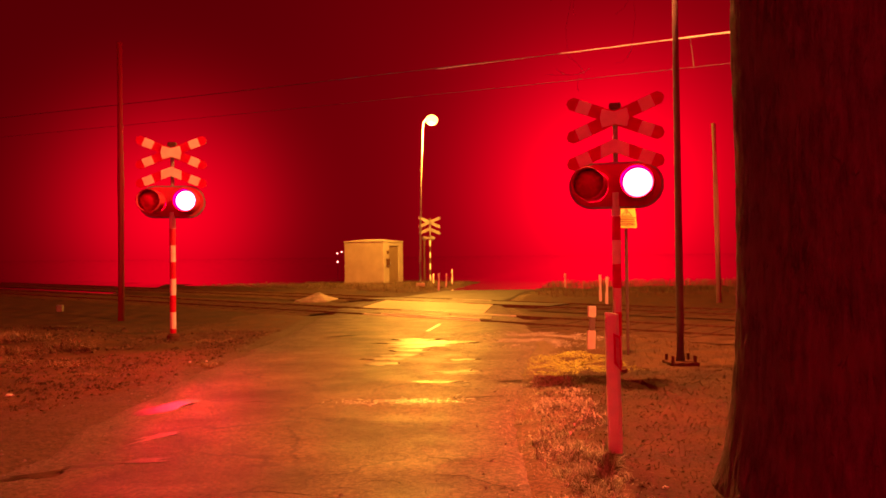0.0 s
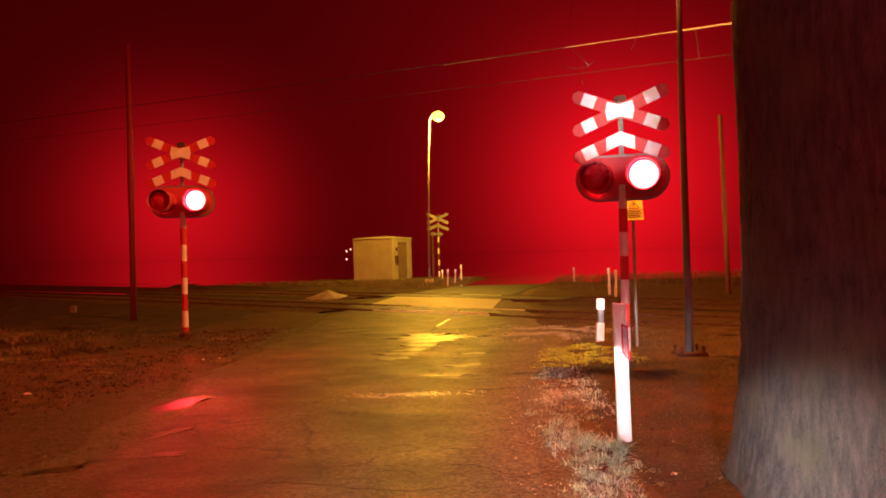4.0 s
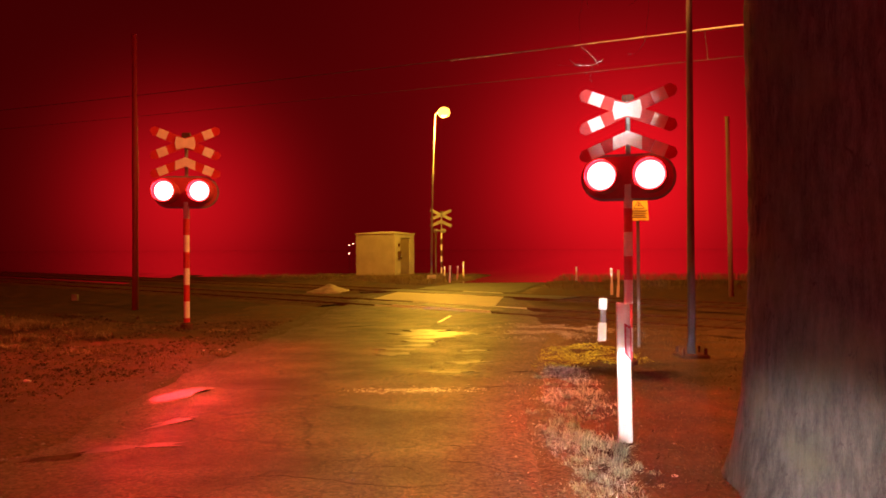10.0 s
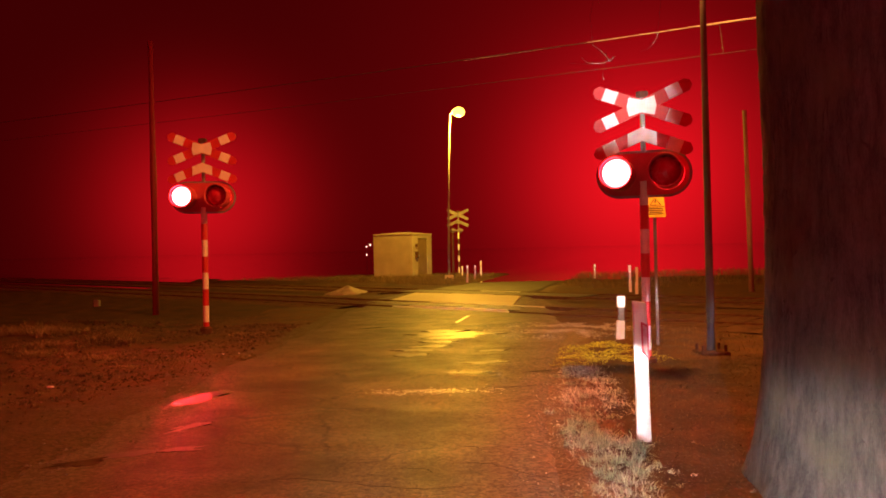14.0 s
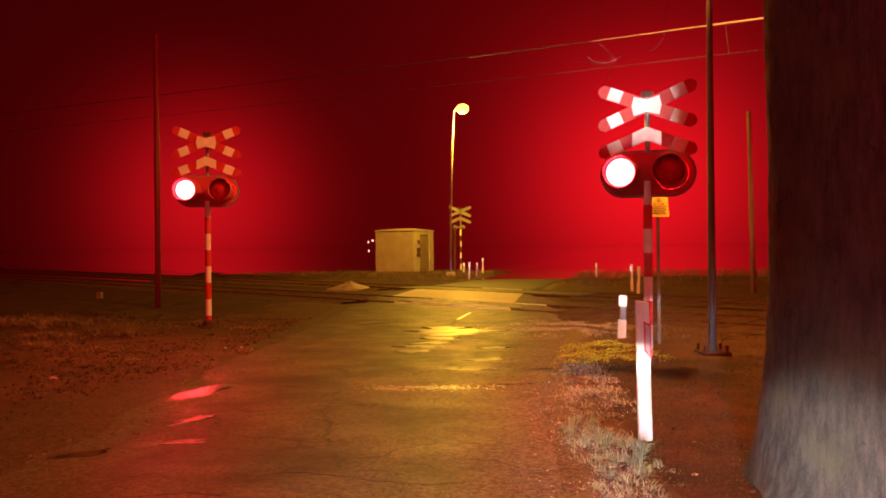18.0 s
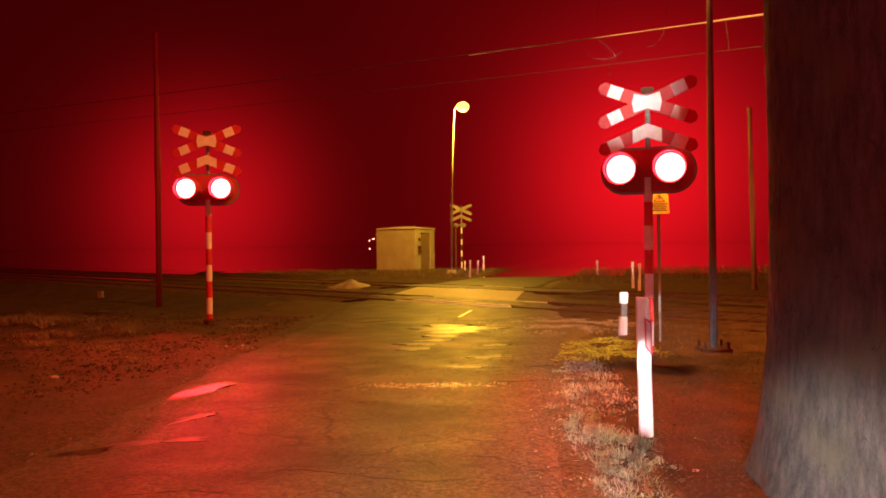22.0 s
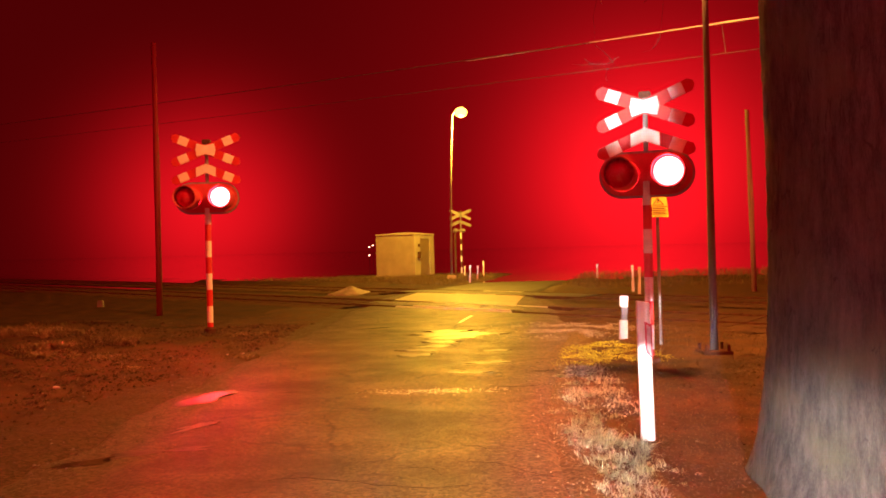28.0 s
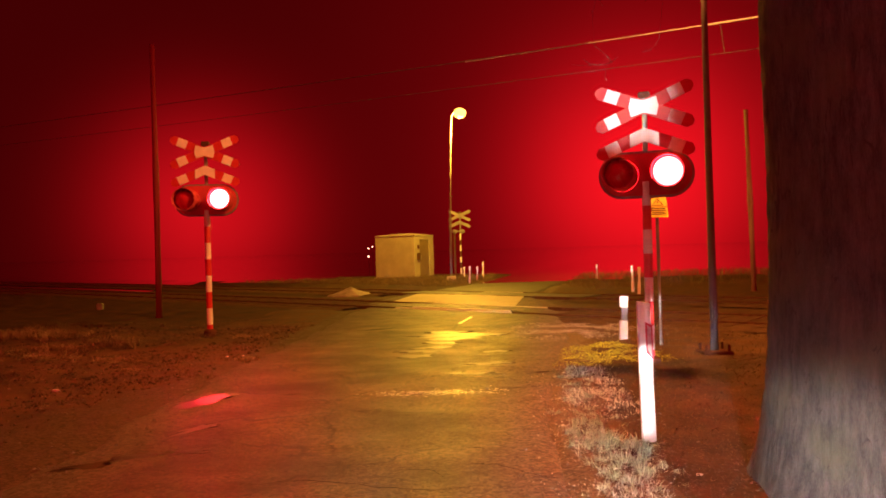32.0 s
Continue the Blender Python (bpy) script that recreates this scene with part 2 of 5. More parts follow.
def bark_material():
    """Grey bark: pale plates, mossy areas, and narrow dark fissures that run upwards."""
    m = mat("grey_tree_bark", (0.022, 0.020, 0.0175), (0.104, 0.097, 0.082), 9.0, 70.0, (0.8, 0.97), 1.0, stretch=(3.0, 3.0, 0.5), span=(0.50, 1.0))
    nt = m.node_tree
    bs = nt.nodes["Principled BSDF"]
    co = nt.nodes.new("ShaderNodeTexCoord")
    moss = nt.nodes.new("ShaderNodeTexNoise")
    moss.inputs["Scale"].default_value, moss.inputs["Detail"].default_value = 2.3, 5
    nt.links.new(co.outputs["Object"], moss.inputs["Vector"])
    amount = nt.nodes.new("ShaderNodeMapRange")
    amount.inputs["From Min"].default_value, amount.inputs["From Max"].default_value = 0.48, 0.70
    amount.inputs["To Max"].default_value = 0.7
    nt.links.new(moss.outputs["Fac"], amount.inputs["Value"])
    green = nt.nodes.new("ShaderNodeMix")
    green.data_type = "RGBA"
    green.inputs[7].default_value = (0.098, 0.100, 0.052, 1)
    nt.links.new(amount.outputs[0], green.inputs[0])
    nt.links.new(bs.inputs["Base Color"].links[0].from_socket, green.inputs[6])
    warp = nt.nodes.new("ShaderNodeTexNoise")
    warp.inputs["Scale"].default_value, warp.inputs["Detail"].default_value = 6.0, 3
    nt.links.new(co.outputs["Object"], warp.inputs["Vector"])
    mad = nt.nodes.new("ShaderNodeVectorMath")
    mad.operation = "MULTIPLY_ADD"
    nt.links.new(warp.outputs["Color"], mad.inputs[0])
    mad.inputs[1].default_value = (0.05, 0.05, 0.12)
    nt.links.new(co.outputs["Object"], mad.inputs[2])
    mp = nt.nodes.new("ShaderNodeMapping")
    mp.inputs["Scale"].default_value = (26, 26, 2.3)
    nt.links.new(mad.outputs[0], mp.inputs["Vector"])
    cell = nt.nodes.new("ShaderNodeTexVoronoi")
    cell.feature = "DISTANCE_TO_EDGE"
    cell.inputs["Scale"].default_value = 1.0
    nt.links.new(mp.outputs[0], cell.inputs["Vector"])
    width = nt.nodes.new("ShaderNodeMapRange")
    width.inputs["From Min"].default_value, width.inputs["From Max"].default_value = 0.50, 0.76
    width.inputs["To Min"].default_value, width.inputs["To Max"].default_value = 0.002, 0.10
    nt.links.new(warp.outputs["Fac"], width.inputs["Value"])
    div = nt.nodes.new("ShaderNodeMath")
    div.operation, div.use_clamp = "DIVIDE", True
    nt.links.new(cell.outputs["Distance"], div.inputs[0])
    nt.links.new(width.outputs[0], div.inputs[1])
    dark = nt.nodes.new("ShaderNodeMix")
    dark.data_type = "RGBA"
    dark.inputs[6].default_value = (0.040, 0.033, 0.028, 1)
    nt.links.new(div.outputs[0], dark.inputs[0])
    nt.links.new(green.outputs[2], dark.inputs[7])
    nt.links.new(dark.outputs[2], bs.inputs["Base Color"])
    bump = nt.nodes.new("ShaderNodeBump")
    bump.inputs["Strength"].default_value, bump.inputs["Distance"].default_value = 0.8, 0.006
    nt.links.new(div.outputs[0], bump.inputs["Height"])
    nt.links.new(bs.inputs["Normal"].links[0].from_socket, bump.inputs["Normal"])
    nt.links.new(bump.outputs[0], bs.inputs["Normal"])
    return m


def soil_material():
    """Damp soil and dead grass, with a trodden muddy shoulder where the attribute says so, lifted on the right for
    headlamp light.
    """
    m = mat("damp_soil_and_dead_grass", (0.022, 0.012, 0.006), (0.125, 0.066, 0.028), 3.0, 38.0, (0.66, 0.9), 1.0, spec=0.2, span=(0.5, 1.0))
    nt = m.node_tree
    bs = nt.nodes["Principled BSDF"]
    co = nt.nodes.new("ShaderNodeTexCoord")
    att = nt.nodes.new("ShaderNodeAttribute")
    att.attribute_name = "shoulder"
    brk = nt.nodes.new("ShaderNodeTexNoise")
    brk.inputs["Scale"].default_value, brk.inputs["Detail"].default_value = 1.8, 7
    nt.links.new(co.outputs["Object"], brk.inputs["Vector"])
    add = nt.nodes.new("ShaderNodeMath")
    add.operation = "ADD"
    nt.links.new(att.outputs["Fac"], add.inputs[0])
    nt.links.new(brk.outputs["Fac"], add.inputs[1])
    amount = nt.nodes.new("ShaderNodeMapRange")
    amount.inputs["From Min"].default_value, amount.inputs["From Max"].default_value = 0.80, 1.20
    nt.links.new(add.outputs[0], amount.inputs["Value"])
    grain = nt.nodes.new("ShaderNodeTexVoronoi")
    grain.inputs["Scale"].default_value = 46.0
    nt.links.new(co.outputs["Object"], grain.inputs["Vector"])
    sep = nt.nodes.new("ShaderNodeSeparateColor")
    nt.links.new(grain.outputs["Color"], sep.inputs[0])
    tone = nt.nodes.new("ShaderNodeMapRange")
    tone.inputs["To Min"].default_value, tone.inputs["To Max"].default_value = 0.5, 1.5
    nt.links.new(sep.outputs[0], tone.inputs["Value"])
    mud = nt.nodes.new("ShaderNodeVectorMath")
    mud.operation = "SCALE"
    mud.inputs[0].default_value = (0.064, 0.046, 0.026)
    lit_side = nt.nodes.new("ShaderNodeAttribute")
    lit_side.attribute_name = "pale"
    lift = nt.nodes.new("ShaderNodeMath")
    lift.operation = "MULTIPLY_ADD"
    nt.links.new(lit_side.outputs["Fac"], lift.inputs[0])
    lift.inputs[1].default_value, lift.inputs[2].default_value = 1.0, 1.0
    both = nt.nodes.new("ShaderNodeMath")
    both.operation = "MULTIPLY"
    nt.links.new(tone.outputs[0], both.inputs[0])
    nt.links.new(lift.outputs[0], both.inputs[1])
    nt.links.new(both.outputs[0], mud.inputs["Scale"])
    mix = nt.nodes.new("ShaderNodeMix")
    mix.data_type = "RGBA"
    nt.links.new(amount.outputs[0], mix.inputs[0])
    nt.links.new(bs.inputs["Base Color"].links[0].from_socket, mix.inputs[6])
    nt.links.new(mud.outputs[0], mix.inputs[7])
    nt.links.new(mix.outputs[2], bs.inputs["Base Color"])
    return m


ASPHALT = asphalt_material()
SOIL = soil_material()
# near-mirror ground added so the red sky's glow runs on below the horizon
MIRROR_FIELD = mat("sky_mirror_field", (0.02, 0.016, 0.012), (0.05, 0.04, 0.028), 0.4, 9.0, (0.03, 0.06), 0.004)
# leaf mould, with tree shade and unlit far ground put into its colour
MOULD = mat("leaf_mould_and_shade", (0.020, 0.012, 0.007), (0.085, 0.050, 0.026), 2.2, 36.0, (0.75, 0.95), 1.0, spec=0.15, span=(0.55, 0.95))
LEAF = mat("brown_leaf_litter", (0.028, 0.016, 0.009), (0.085, 0.048, 0.022), 7.0, 50.0, (0.6, 0.85), 0.3)
SOOT = mat("soot_black_inside", (0.022, 0.018, 0.018), (0.04, 0.034, 0.034), 7.0, 50.0, (0.9, 0.98), 0.05, spec=0.05)
WIRE = mat("pale_drawn_wire", (0.46, 0.46, 0.44), (0.60, 0.60, 0.57), 5.0, 60.0, (0.4, 0.6), 0.05)
# darkened copy of the wire, so it fades away from the lamp
WIRE_DARK = mat("dim_overhead_wire", (0.045, 0.042, 0.04), (0.08, 0.075, 0.07), 5.0, 60.0, (0.5, 0.7), 0.05, metal=0.3)
BALLAST = mat("dark_ballast", (0.045, 0.025, 0.015), (0.13, 0.078, 0.045), 3.0, 22.0, (0.8, 0.97), 1.0, spec=0.08)
CONCRETE = mat("worn_concrete", (0.40, 0.385, 0.33), (0.58, 0.56, 0.49), 1.2, 40.0, (0.5, 0.75), 0.3)
PAINT_WHITE = mat("weathered_white_paint", (0.70, 0.70, 0.68), (0.84, 0.84, 0.82), 9.0, 70.0, (0.4, 0.6), 0.05)
PAINT_RED = mat("weathered_red_paint", (0.46, 0.026, 0.014), (0.60, 0.045, 0.026), 9.0, 70.0, (0.4, 0.6), 0.05)
PAINT_BLACK = mat("matt_black_paint", (0.008, 0.008, 0.008), (0.025, 0.025, 0.025), 9.0, 70.0, (0.5, 0.8), 0.05)
YELLOW = mat("yellow_sign_sheet", (0.78, 0.62, 0.02), (0.86, 0.70, 0.03), 8.0, 60.0, (0.35, 0.5), 0.02)
STEEL = mat("galvanised_steel", (0.20, 0.20, 0.20), (0.32, 0.32, 0.32), 5.0, 40.0, (0.4, 0.6), 0.08, metal=0.4)
MAST = mat("dull_grey_mast_paint", (0.085, 0.077, 0.074), (0.14, 0.128, 0.124), 4.0, 40.0, (0.6, 0.75), 0.06, spec=0.2)
HOUSING = mat("dull_grey_lamp_lining", (0.28, 0.28, 0.28), (0.34, 0.34, 0.34), 9.0, 70.0, (0.8, 0.95), 0.02, spec=0.1)
LENS = mat("dark_red_lens", (0.40, 0.016, 0.02), (0.50, 0.025, 0.03), 12.0, 90.0, (0.2, 0.35), 0.1)
def varied(m, low, high):
    """Give every blade or clod of a joined mesh its own tone."""
    nt = m.node_tree
    bs = nt.nodes["Principled BSDF"]
    geo = nt.nodes.new("ShaderNodeNewGeometry")
    tone = nt.nodes.new("ShaderNodeMapRange")
    tone.inputs["To Min"].default_value, tone.inputs["To Max"].default_value = low, high
    nt.links.new(geo.outputs["Random Per Island"], tone.inputs["Value"])
    mul = nt.nodes.new("ShaderNodeVectorMath")
    mul.operation = "SCALE"
    nt.links.new(bs.inputs["Base Color"].links[0].from_socket, mul.inputs[0])
    nt.links.new(tone.outputs[0], mul.inputs["Scale"])
    nt.links.new(mul.outputs[0], bs.inputs["Base Color"])
    return m


GRASS_YELLOW = varied(mat("yellowed_short_grass", (0.36, 0.46, 0.035), (0.62, 0.76, 0.07), 4.0, 40.0, (0.6, 0.9), 0.1), 0.45, 1.3)
SLEEPER = mat("tarred_sleeper", (0.044, 0.025, 0.015), (0.12, 0.072, 0.043), 4.0, 30.0, (0.8, 0.95), 0.5, spec=0.08)
RUST = mat("rusty_steel", (0.05, 0.025, 0.015), (0.14, 0.07, 0.04), 9.0, 60.0, (0.75, 0.95), 0.3, metal=0.1, spec=0.1)
# pale dull colour in place of the lamp's glint on rail heads
RAIL_GLINT = mat("painted_rail_glint", (0.58, 0.57, 0.52), (0.72, 0.70, 0.64), 5.0, 60.0, (0.45, 0.6), 0.05)
# red glare put into the pole's colour so it blends with the sky
GLARE_RED = mat("glare_red_pole", (0.16, 0.010, 0.010), (0.22, 0.015, 0.014), 3.0, 40.0, (0.6, 0.8), 0.1)
WOOD = mat("weathered_pole_wood", (0.24, 0.18, 0.12), (0.42, 0.33, 0.23), 2.0, 14.0, (0.75, 0.95), 0.6, stretch=(6, 6, 0.6))
BARK = bark_material()
# lamplight put into the colour of the twig ends
TWIG = mat("lit_twig_end", (0.34, 0.30, 0.25), (0.48, 0.43, 0.36), 6.0, 60.0, (0.6, 0.85), 0.2)
# red of the lamp glare put into the boards; also the post's red band
BOARD = mat("glare_red_board_and_band", (0.42, 0.040, 0.046), (0.54, 0.060, 0.066), 6.0, 50.0, (0.6, 0.8), 0.05)
PLASTER = mat("pale_hut_plaster", (0.27, 0.25, 0.20), (0.38, 0.355, 0.29), 1.8, 30.0, (0.7, 0.9), 0.3)
DOOR = mat("brown_door_paint", (0.15, 0.11, 0.06), (0.22, 0.165, 0.09), 3.0, 40.0, (0.5, 0.7), 0.1)
ROOF = mat("pale_roof_slab", (0.30, 0.28, 0.24), (0.40, 0.375, 0.32), 2.0, 30.0, (0.6, 0.85), 0.2)
GRASS_DRY = varied(mat("dry_grass", (0.20, 0.25, 0.16), (0.44, 0.52, 0.36), 4.0, 40.0, (0.6, 0.9), 0.1), 0.45, 1.7)
GRASS_TAN = varied(mat("tan_dead_grass", (0.20, 0.15, 0.07), (0.40, 0.30, 0.15), 4.0, 40.0, (0.7, 0.9), 0.1), 0.35, 1.2)
GRASS_MAT = varied(mat("flattened_dead_grass", (0.42, 0.43, 0.33), (0.66, 0.68, 0.54), 5.0, 40.0, (0.7, 0.9), 0.1), 0.25, 1.3)
GRASS_LOW = varied(mat("short_grass", (0.10, 0.075, 0.035), (0.24, 0.18, 0.085), 4.0, 40.0, (0.6, 0.9), 0.1), 0.4, 1.2)
WATER = mat("shallow_puddle", (0.02, 0.018, 0.015), (0.035, 0.03, 0.025), 3.0, 30.0, (0.32, 0.38), 0.1)
WET_FILM = mat("thin_water_film", (0.04, 0.037, 0.03), (0.10, 0.092, 0.075), 3.0, 45.0, (0.38, 0.46), 0.4)
GRAVEL = mat("pale_trodden_gravel", (0.16, 0.15, 0.13), (0.38, 0.36, 0.32), 5.0, 55.0, (0.6, 0.8), 1.0, span=(0.55, 0.95))
CLOD = varied(mat("earth_clod_and_dead_leaf", (0.035, 0.024, 0.014), (0.20, 0.145, 0.085), 9.0, 60.0, (0.7, 0.9), 0.4, spec=0.2, span=(0.6, 0.95)), 0.4, 1.1)
STONE_PALE = mat("worn_road_paint", (0.48, 0.48, 0.45), (0.72, 0.72, 0.68), 9.0, 70.0, (0.32, 0.46), 0.1)
STONE = mat("dull_stone", (0.10, 0.095, 0.085), (0.22, 0.21, 0.19), 5.0, 40.0, (0.7, 0.9), 0.4)
# darker asphalt from the second track onwards
FAR_ASPHALT = mat("darker_far_asphalt", (0.016, 0.013, 0.010), (0.045, 0.038, 0.029), 1.2, 30.0, (0.55, 0.72), 0.3)
# concrete tinted greenish yellow to hold the street lamp's light
APRON = mat("lamp_tinted_concrete", (0.37, 0.40, 0.25), (0.60, 0.65, 0.40), 0.9, 30.0, (0.5, 0.75), 0.3)
RUBBER = mat("black_rubber", (0.012, 0.012, 0.012), (0.03, 0.03, 0.03), 8.0, 60.0, (0.7, 0.9), 0.1)
REFLECTOR = mat("dull_reflector", (0.42, 0.25, 0.22), (0.55, 0.36, 0.32), 20.0, 120.0, (0.2, 0.35), 0.05)
RED_GLOW = lens_glow("lit_red_signal", (1.0, 0.036, 0.030), 2.5, 1400.0, 5.0, 0.182)
SODIUM_GLOW = glow("lit_sodium_bowl", (1.0, 0.78, 0.065), 4.0)
DISTANT_GLOW = glow("lit_far_off", (1.0, 0.55, 0.3), 5.0)
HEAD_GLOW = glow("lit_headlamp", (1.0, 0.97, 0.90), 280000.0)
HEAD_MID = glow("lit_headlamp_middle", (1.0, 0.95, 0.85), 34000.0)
# added slit of light that whitens the far marker posts
POST_FILL_GLOW = glow("post_fill_glow", (1.0, 0.95, 0.88), 7000000.0)
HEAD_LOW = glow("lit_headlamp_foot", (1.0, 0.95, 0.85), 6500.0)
FILL_GLOW = glow("white_fill_glow", (1.0, 0.86, 0.80), 550.0)
BEAM_GLOW = glow("board_fill_glow", (1.0, 0.95, 0.9), 560000.0)


# ---- mesh helpers ----
def finish(name, bm, material, parent=None, label="", smooth=False):
    me = bpy.data.meshes.new(name)
    bm.normal_update()
    bm.to_mesh(me)
    bm.free()
    for m in (material if isinstance(material, (list, tuple)) else [material]):
        me.materials.append(m)
    if smooth:
        for p in me.polygons:
            p.use_smooth = True
    ob = new(name, me)
    if parent is not None:
        ob.parent = parent
    if label:
        ob["label"] = label
    return ob


def part(name, bm, material, parent, label="", smooth=False):
    return finish(name, bm, material, parent, label, smooth)


def thing(name, m, label, category, group="", kind=""):
    ob = new(name)
    ob.matrix_basis = m
    return tagged(ob, label, category, group, kind)


def box(x0, y0, z0, x1, y1, z1, bevel=0.0, m=None):
    bm = bmesh.new()
    bmesh.ops.create_cube(bm, size=1)
    bmesh.ops.transform(bm, matrix=Matrix.LocRotScale(((x0 + x1) / 2, (y0 + y1) / 2, (z0 + z1) / 2), None, (x1 - x0, y1 - y0, z1 - z0)), verts=bm.verts)
    if bevel:
        bmesh.ops.bevel(bm, geom=bm.edges[:], offset=bevel, segments=2, affect="EDGES")
    if m is not None:
        bmesh.ops.transform(bm, matrix=m, verts=bm.verts)
    return bm


def tube(points, radii, sides=12, caps=True):
    """A round bar through points, with a radius at each."""
    bm = bmesh.new()
    pts = [Vector(p) for p in points]
    rings = []
    for i, p in enumerate(pts):
        d = (pts[min(i + 1, len(pts) - 1)] - pts[max(i - 1, 0)]).normalized()
        q = d.to_track_quat("Z", "Y")
        r = radii[i] if isinstance(radii, (list, tuple)) else radii
        rings.append([bm.verts.new(p + q @ Vector((r * math.cos(a), r * math.sin(a), 0))) for a in [2 * math.pi * k / sides for k in range(sides)]])
    for r0, r1 in zip(rings, rings[1:]):
        for k in range(sides):
            bm.faces.new((r0[k], r0[(k + 1) % sides], r1[(k + 1) % sides], r1[k]))
    if caps:
        bm.faces.new(rings[0][::-1])
        bm.faces.new(rings[-1])
    return bm


def prism(outline, depth, m=None):
    """An outline in x and z, made thick along y (front at -depth/2)."""
    bm = bmesh.new()
    front = [bm.verts.new((x, -depth / 2, z)) for x, z in outline]
    back = [bm.verts.new((x, depth / 2, z)) for x, z in outline]
    bm.faces.new(front)
    bm.faces.new(back[::-1])
    n = len(outline)
    for i in range(n):
        bm.faces.new((front[(i + 1) % n], front[i], back[i], back[(i + 1) % n]))
    bmesh.ops.recalc_face_normals(bm, faces=bm.faces)
    if m is not None:
        bmesh.ops.transform(bm, matrix=m, verts=bm.verts)
    return bm


def raw(name, verts, faces, material, parent=None, smooth=False):
    me = bpy.data.meshes.new(name)
    me.from_pydata(verts, [], faces)
    me.materials.append(material)
    if smooth:
        for p in me.polygons:
            p.use_smooth = True
    ob = new(name, me)
    if parent is not None:
        ob.parent = parent
    return ob


# ---- ground, road, railway ----
ROAD = ((-60, -6.7, 1.9), (-5, -1.55, 1.85), (0, -1.25, 1.8), (4.5, -1.05, 1.8), (7, -0.88, 1.98), (9, -0.70, 2.10), (12, -0.24, 2.30),
        (17, 0.15, 2.4), (21, 0.25, 2.3), (24, 0.9, 2.3), (30, 3.1, 1.9), (60, 11.0, 1.9), (160, 38.0, 1.9))


def road_at(y):
    for (y0, c0, w0), (y1, c1, w1) in zip(ROAD, ROAD[1:]):
        if y <= y1:
            f = (y - y0) / (y1 - y0)
            return c0 + (c1 - c0) * f, w0 + (w1 - w0) * f
    return ROAD[-1][1:]


TRACK_DIR = Vector((0.755, -0.656, 0)).normalized()
TRACK_N = Vector((0.656, 0.755, 0)).normalized()
TRACK_A = Vector((0.46, 17.14, 0))


def track_d(x, y):
    return (Vector((x, y, 0)) - TRACK_A).dot(TRACK_N)


def rough(x, y, s, k=0.0):
    return noise.noise((x * s, y * s, k))


def ground_z(x, y):
    c, w = road_at(y)
    e = abs(x - c) - w
    t = track_d(x, y)
    z = 0.045 * rough(x, y, 0.7) + 0.025 * rough(x, y, 2.6, 4) + 0.012 * rough(x, y, 7.0, 9)
    edge = min(max((e - 0.05) / 0.7, 0), 1)
    z = z * edge + 0.012 * edge
    if x < c:
        z += 0.16 * min(max((e - 1.0) / 2.5, 0), 1) * (0.6 + 0.8 * max(rough(x, y, 0.35, 2), -0.3)) * (1 if y < 14 else max(0, 1 - (y - 14) / 3))
    if y > 26:
        z += 0.04 * min((y - 26) / 6, 1) * edge
    if -1.2 < t < 7.5:
        z = min(z, -0.02) - 0.03
    if e < 0.12:
        z = min(z, max(-0.06, -0.012 + 0.2 * (e - 0.02)))
    return z


def shoulder(x, y):
    """How muddy the ground is: 1 at the road's edge, 0 past the trodden strip."""
    c, w = road_at(y)
    wide = 1.3 if y < 6.5 else max(0.35, 1.3 - (y - 6.5) * 0.42)
    return min(max(1.25 - (abs(x - c) - w) / (wide if x < c else 0.45), 0), 1)


def ground():
    def axis(lo, hi, mid, n, k):
        return [mid + (math.sinh(k * (2 * i / n - 1)) / math.sinh(k)) * (hi if i * 2 > n else -lo) for i in range(n + 1)]
    xs, ys = axis(-900, 900, 0.5, 260, 7.0), axis(-900, 900, 8.0, 260, 6.6)
    verts = [(x, y, ground_z(x, y)) for y in ys for x in xs]
    n = len(xs)
    faces = [(j * n + i, j * n + i + 1, (j + 1) * n + i + 1, (j + 1) * n + i) for j in range(len(ys) - 1) for i in range(n - 1)]
    ob = raw("ground", verts, faces, SOIL, smooth=True)
    ob.data.materials.append(MIRROR_FIELD)
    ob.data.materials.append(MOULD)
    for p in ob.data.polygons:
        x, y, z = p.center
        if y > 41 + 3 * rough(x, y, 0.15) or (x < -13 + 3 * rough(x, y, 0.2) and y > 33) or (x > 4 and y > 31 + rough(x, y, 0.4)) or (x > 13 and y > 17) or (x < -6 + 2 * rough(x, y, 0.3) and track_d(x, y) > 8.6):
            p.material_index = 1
        # darker material in place of ground that the lamp leaves unlit
        elif y > 27.5 + rough(x, y, 0.6):
            p.material_index = 2
        elif x < -4.2 + rough(x, y, 0.5) and 14.2 + 0.8 * rough(x, y, 0.7) < y < 30:
            p.material_index = 2
        elif -45 < y < 9.2 + 0.5 * rough(x, y, 1.5) and x < 9 + 1.5 * rough(x, y, 0.8):
            c, w = road_at(y)
            if x > c + w + 0.45 + 0.25 * rough(x, y, 2.0):
                p.material_index = 2
    near = ob.data.attributes.new("shoulder", "FLOAT", "POINT")
    near.data.foreach_set("value", [shoulder(x, y) for x, y, z in verts])
    # mud right of the road is paler, with headlamp light in its colour
    pale = ob.data.attributes.new("pale", "FLOAT", "POINT")
    pale.data.foreach_set("value", [1.0 if x > road_at(y)[0] else 0.0 for x, y, z in verts])
    tagged(ob, "damp brown soil with dead grass beside the road", "ground", kind="structure")


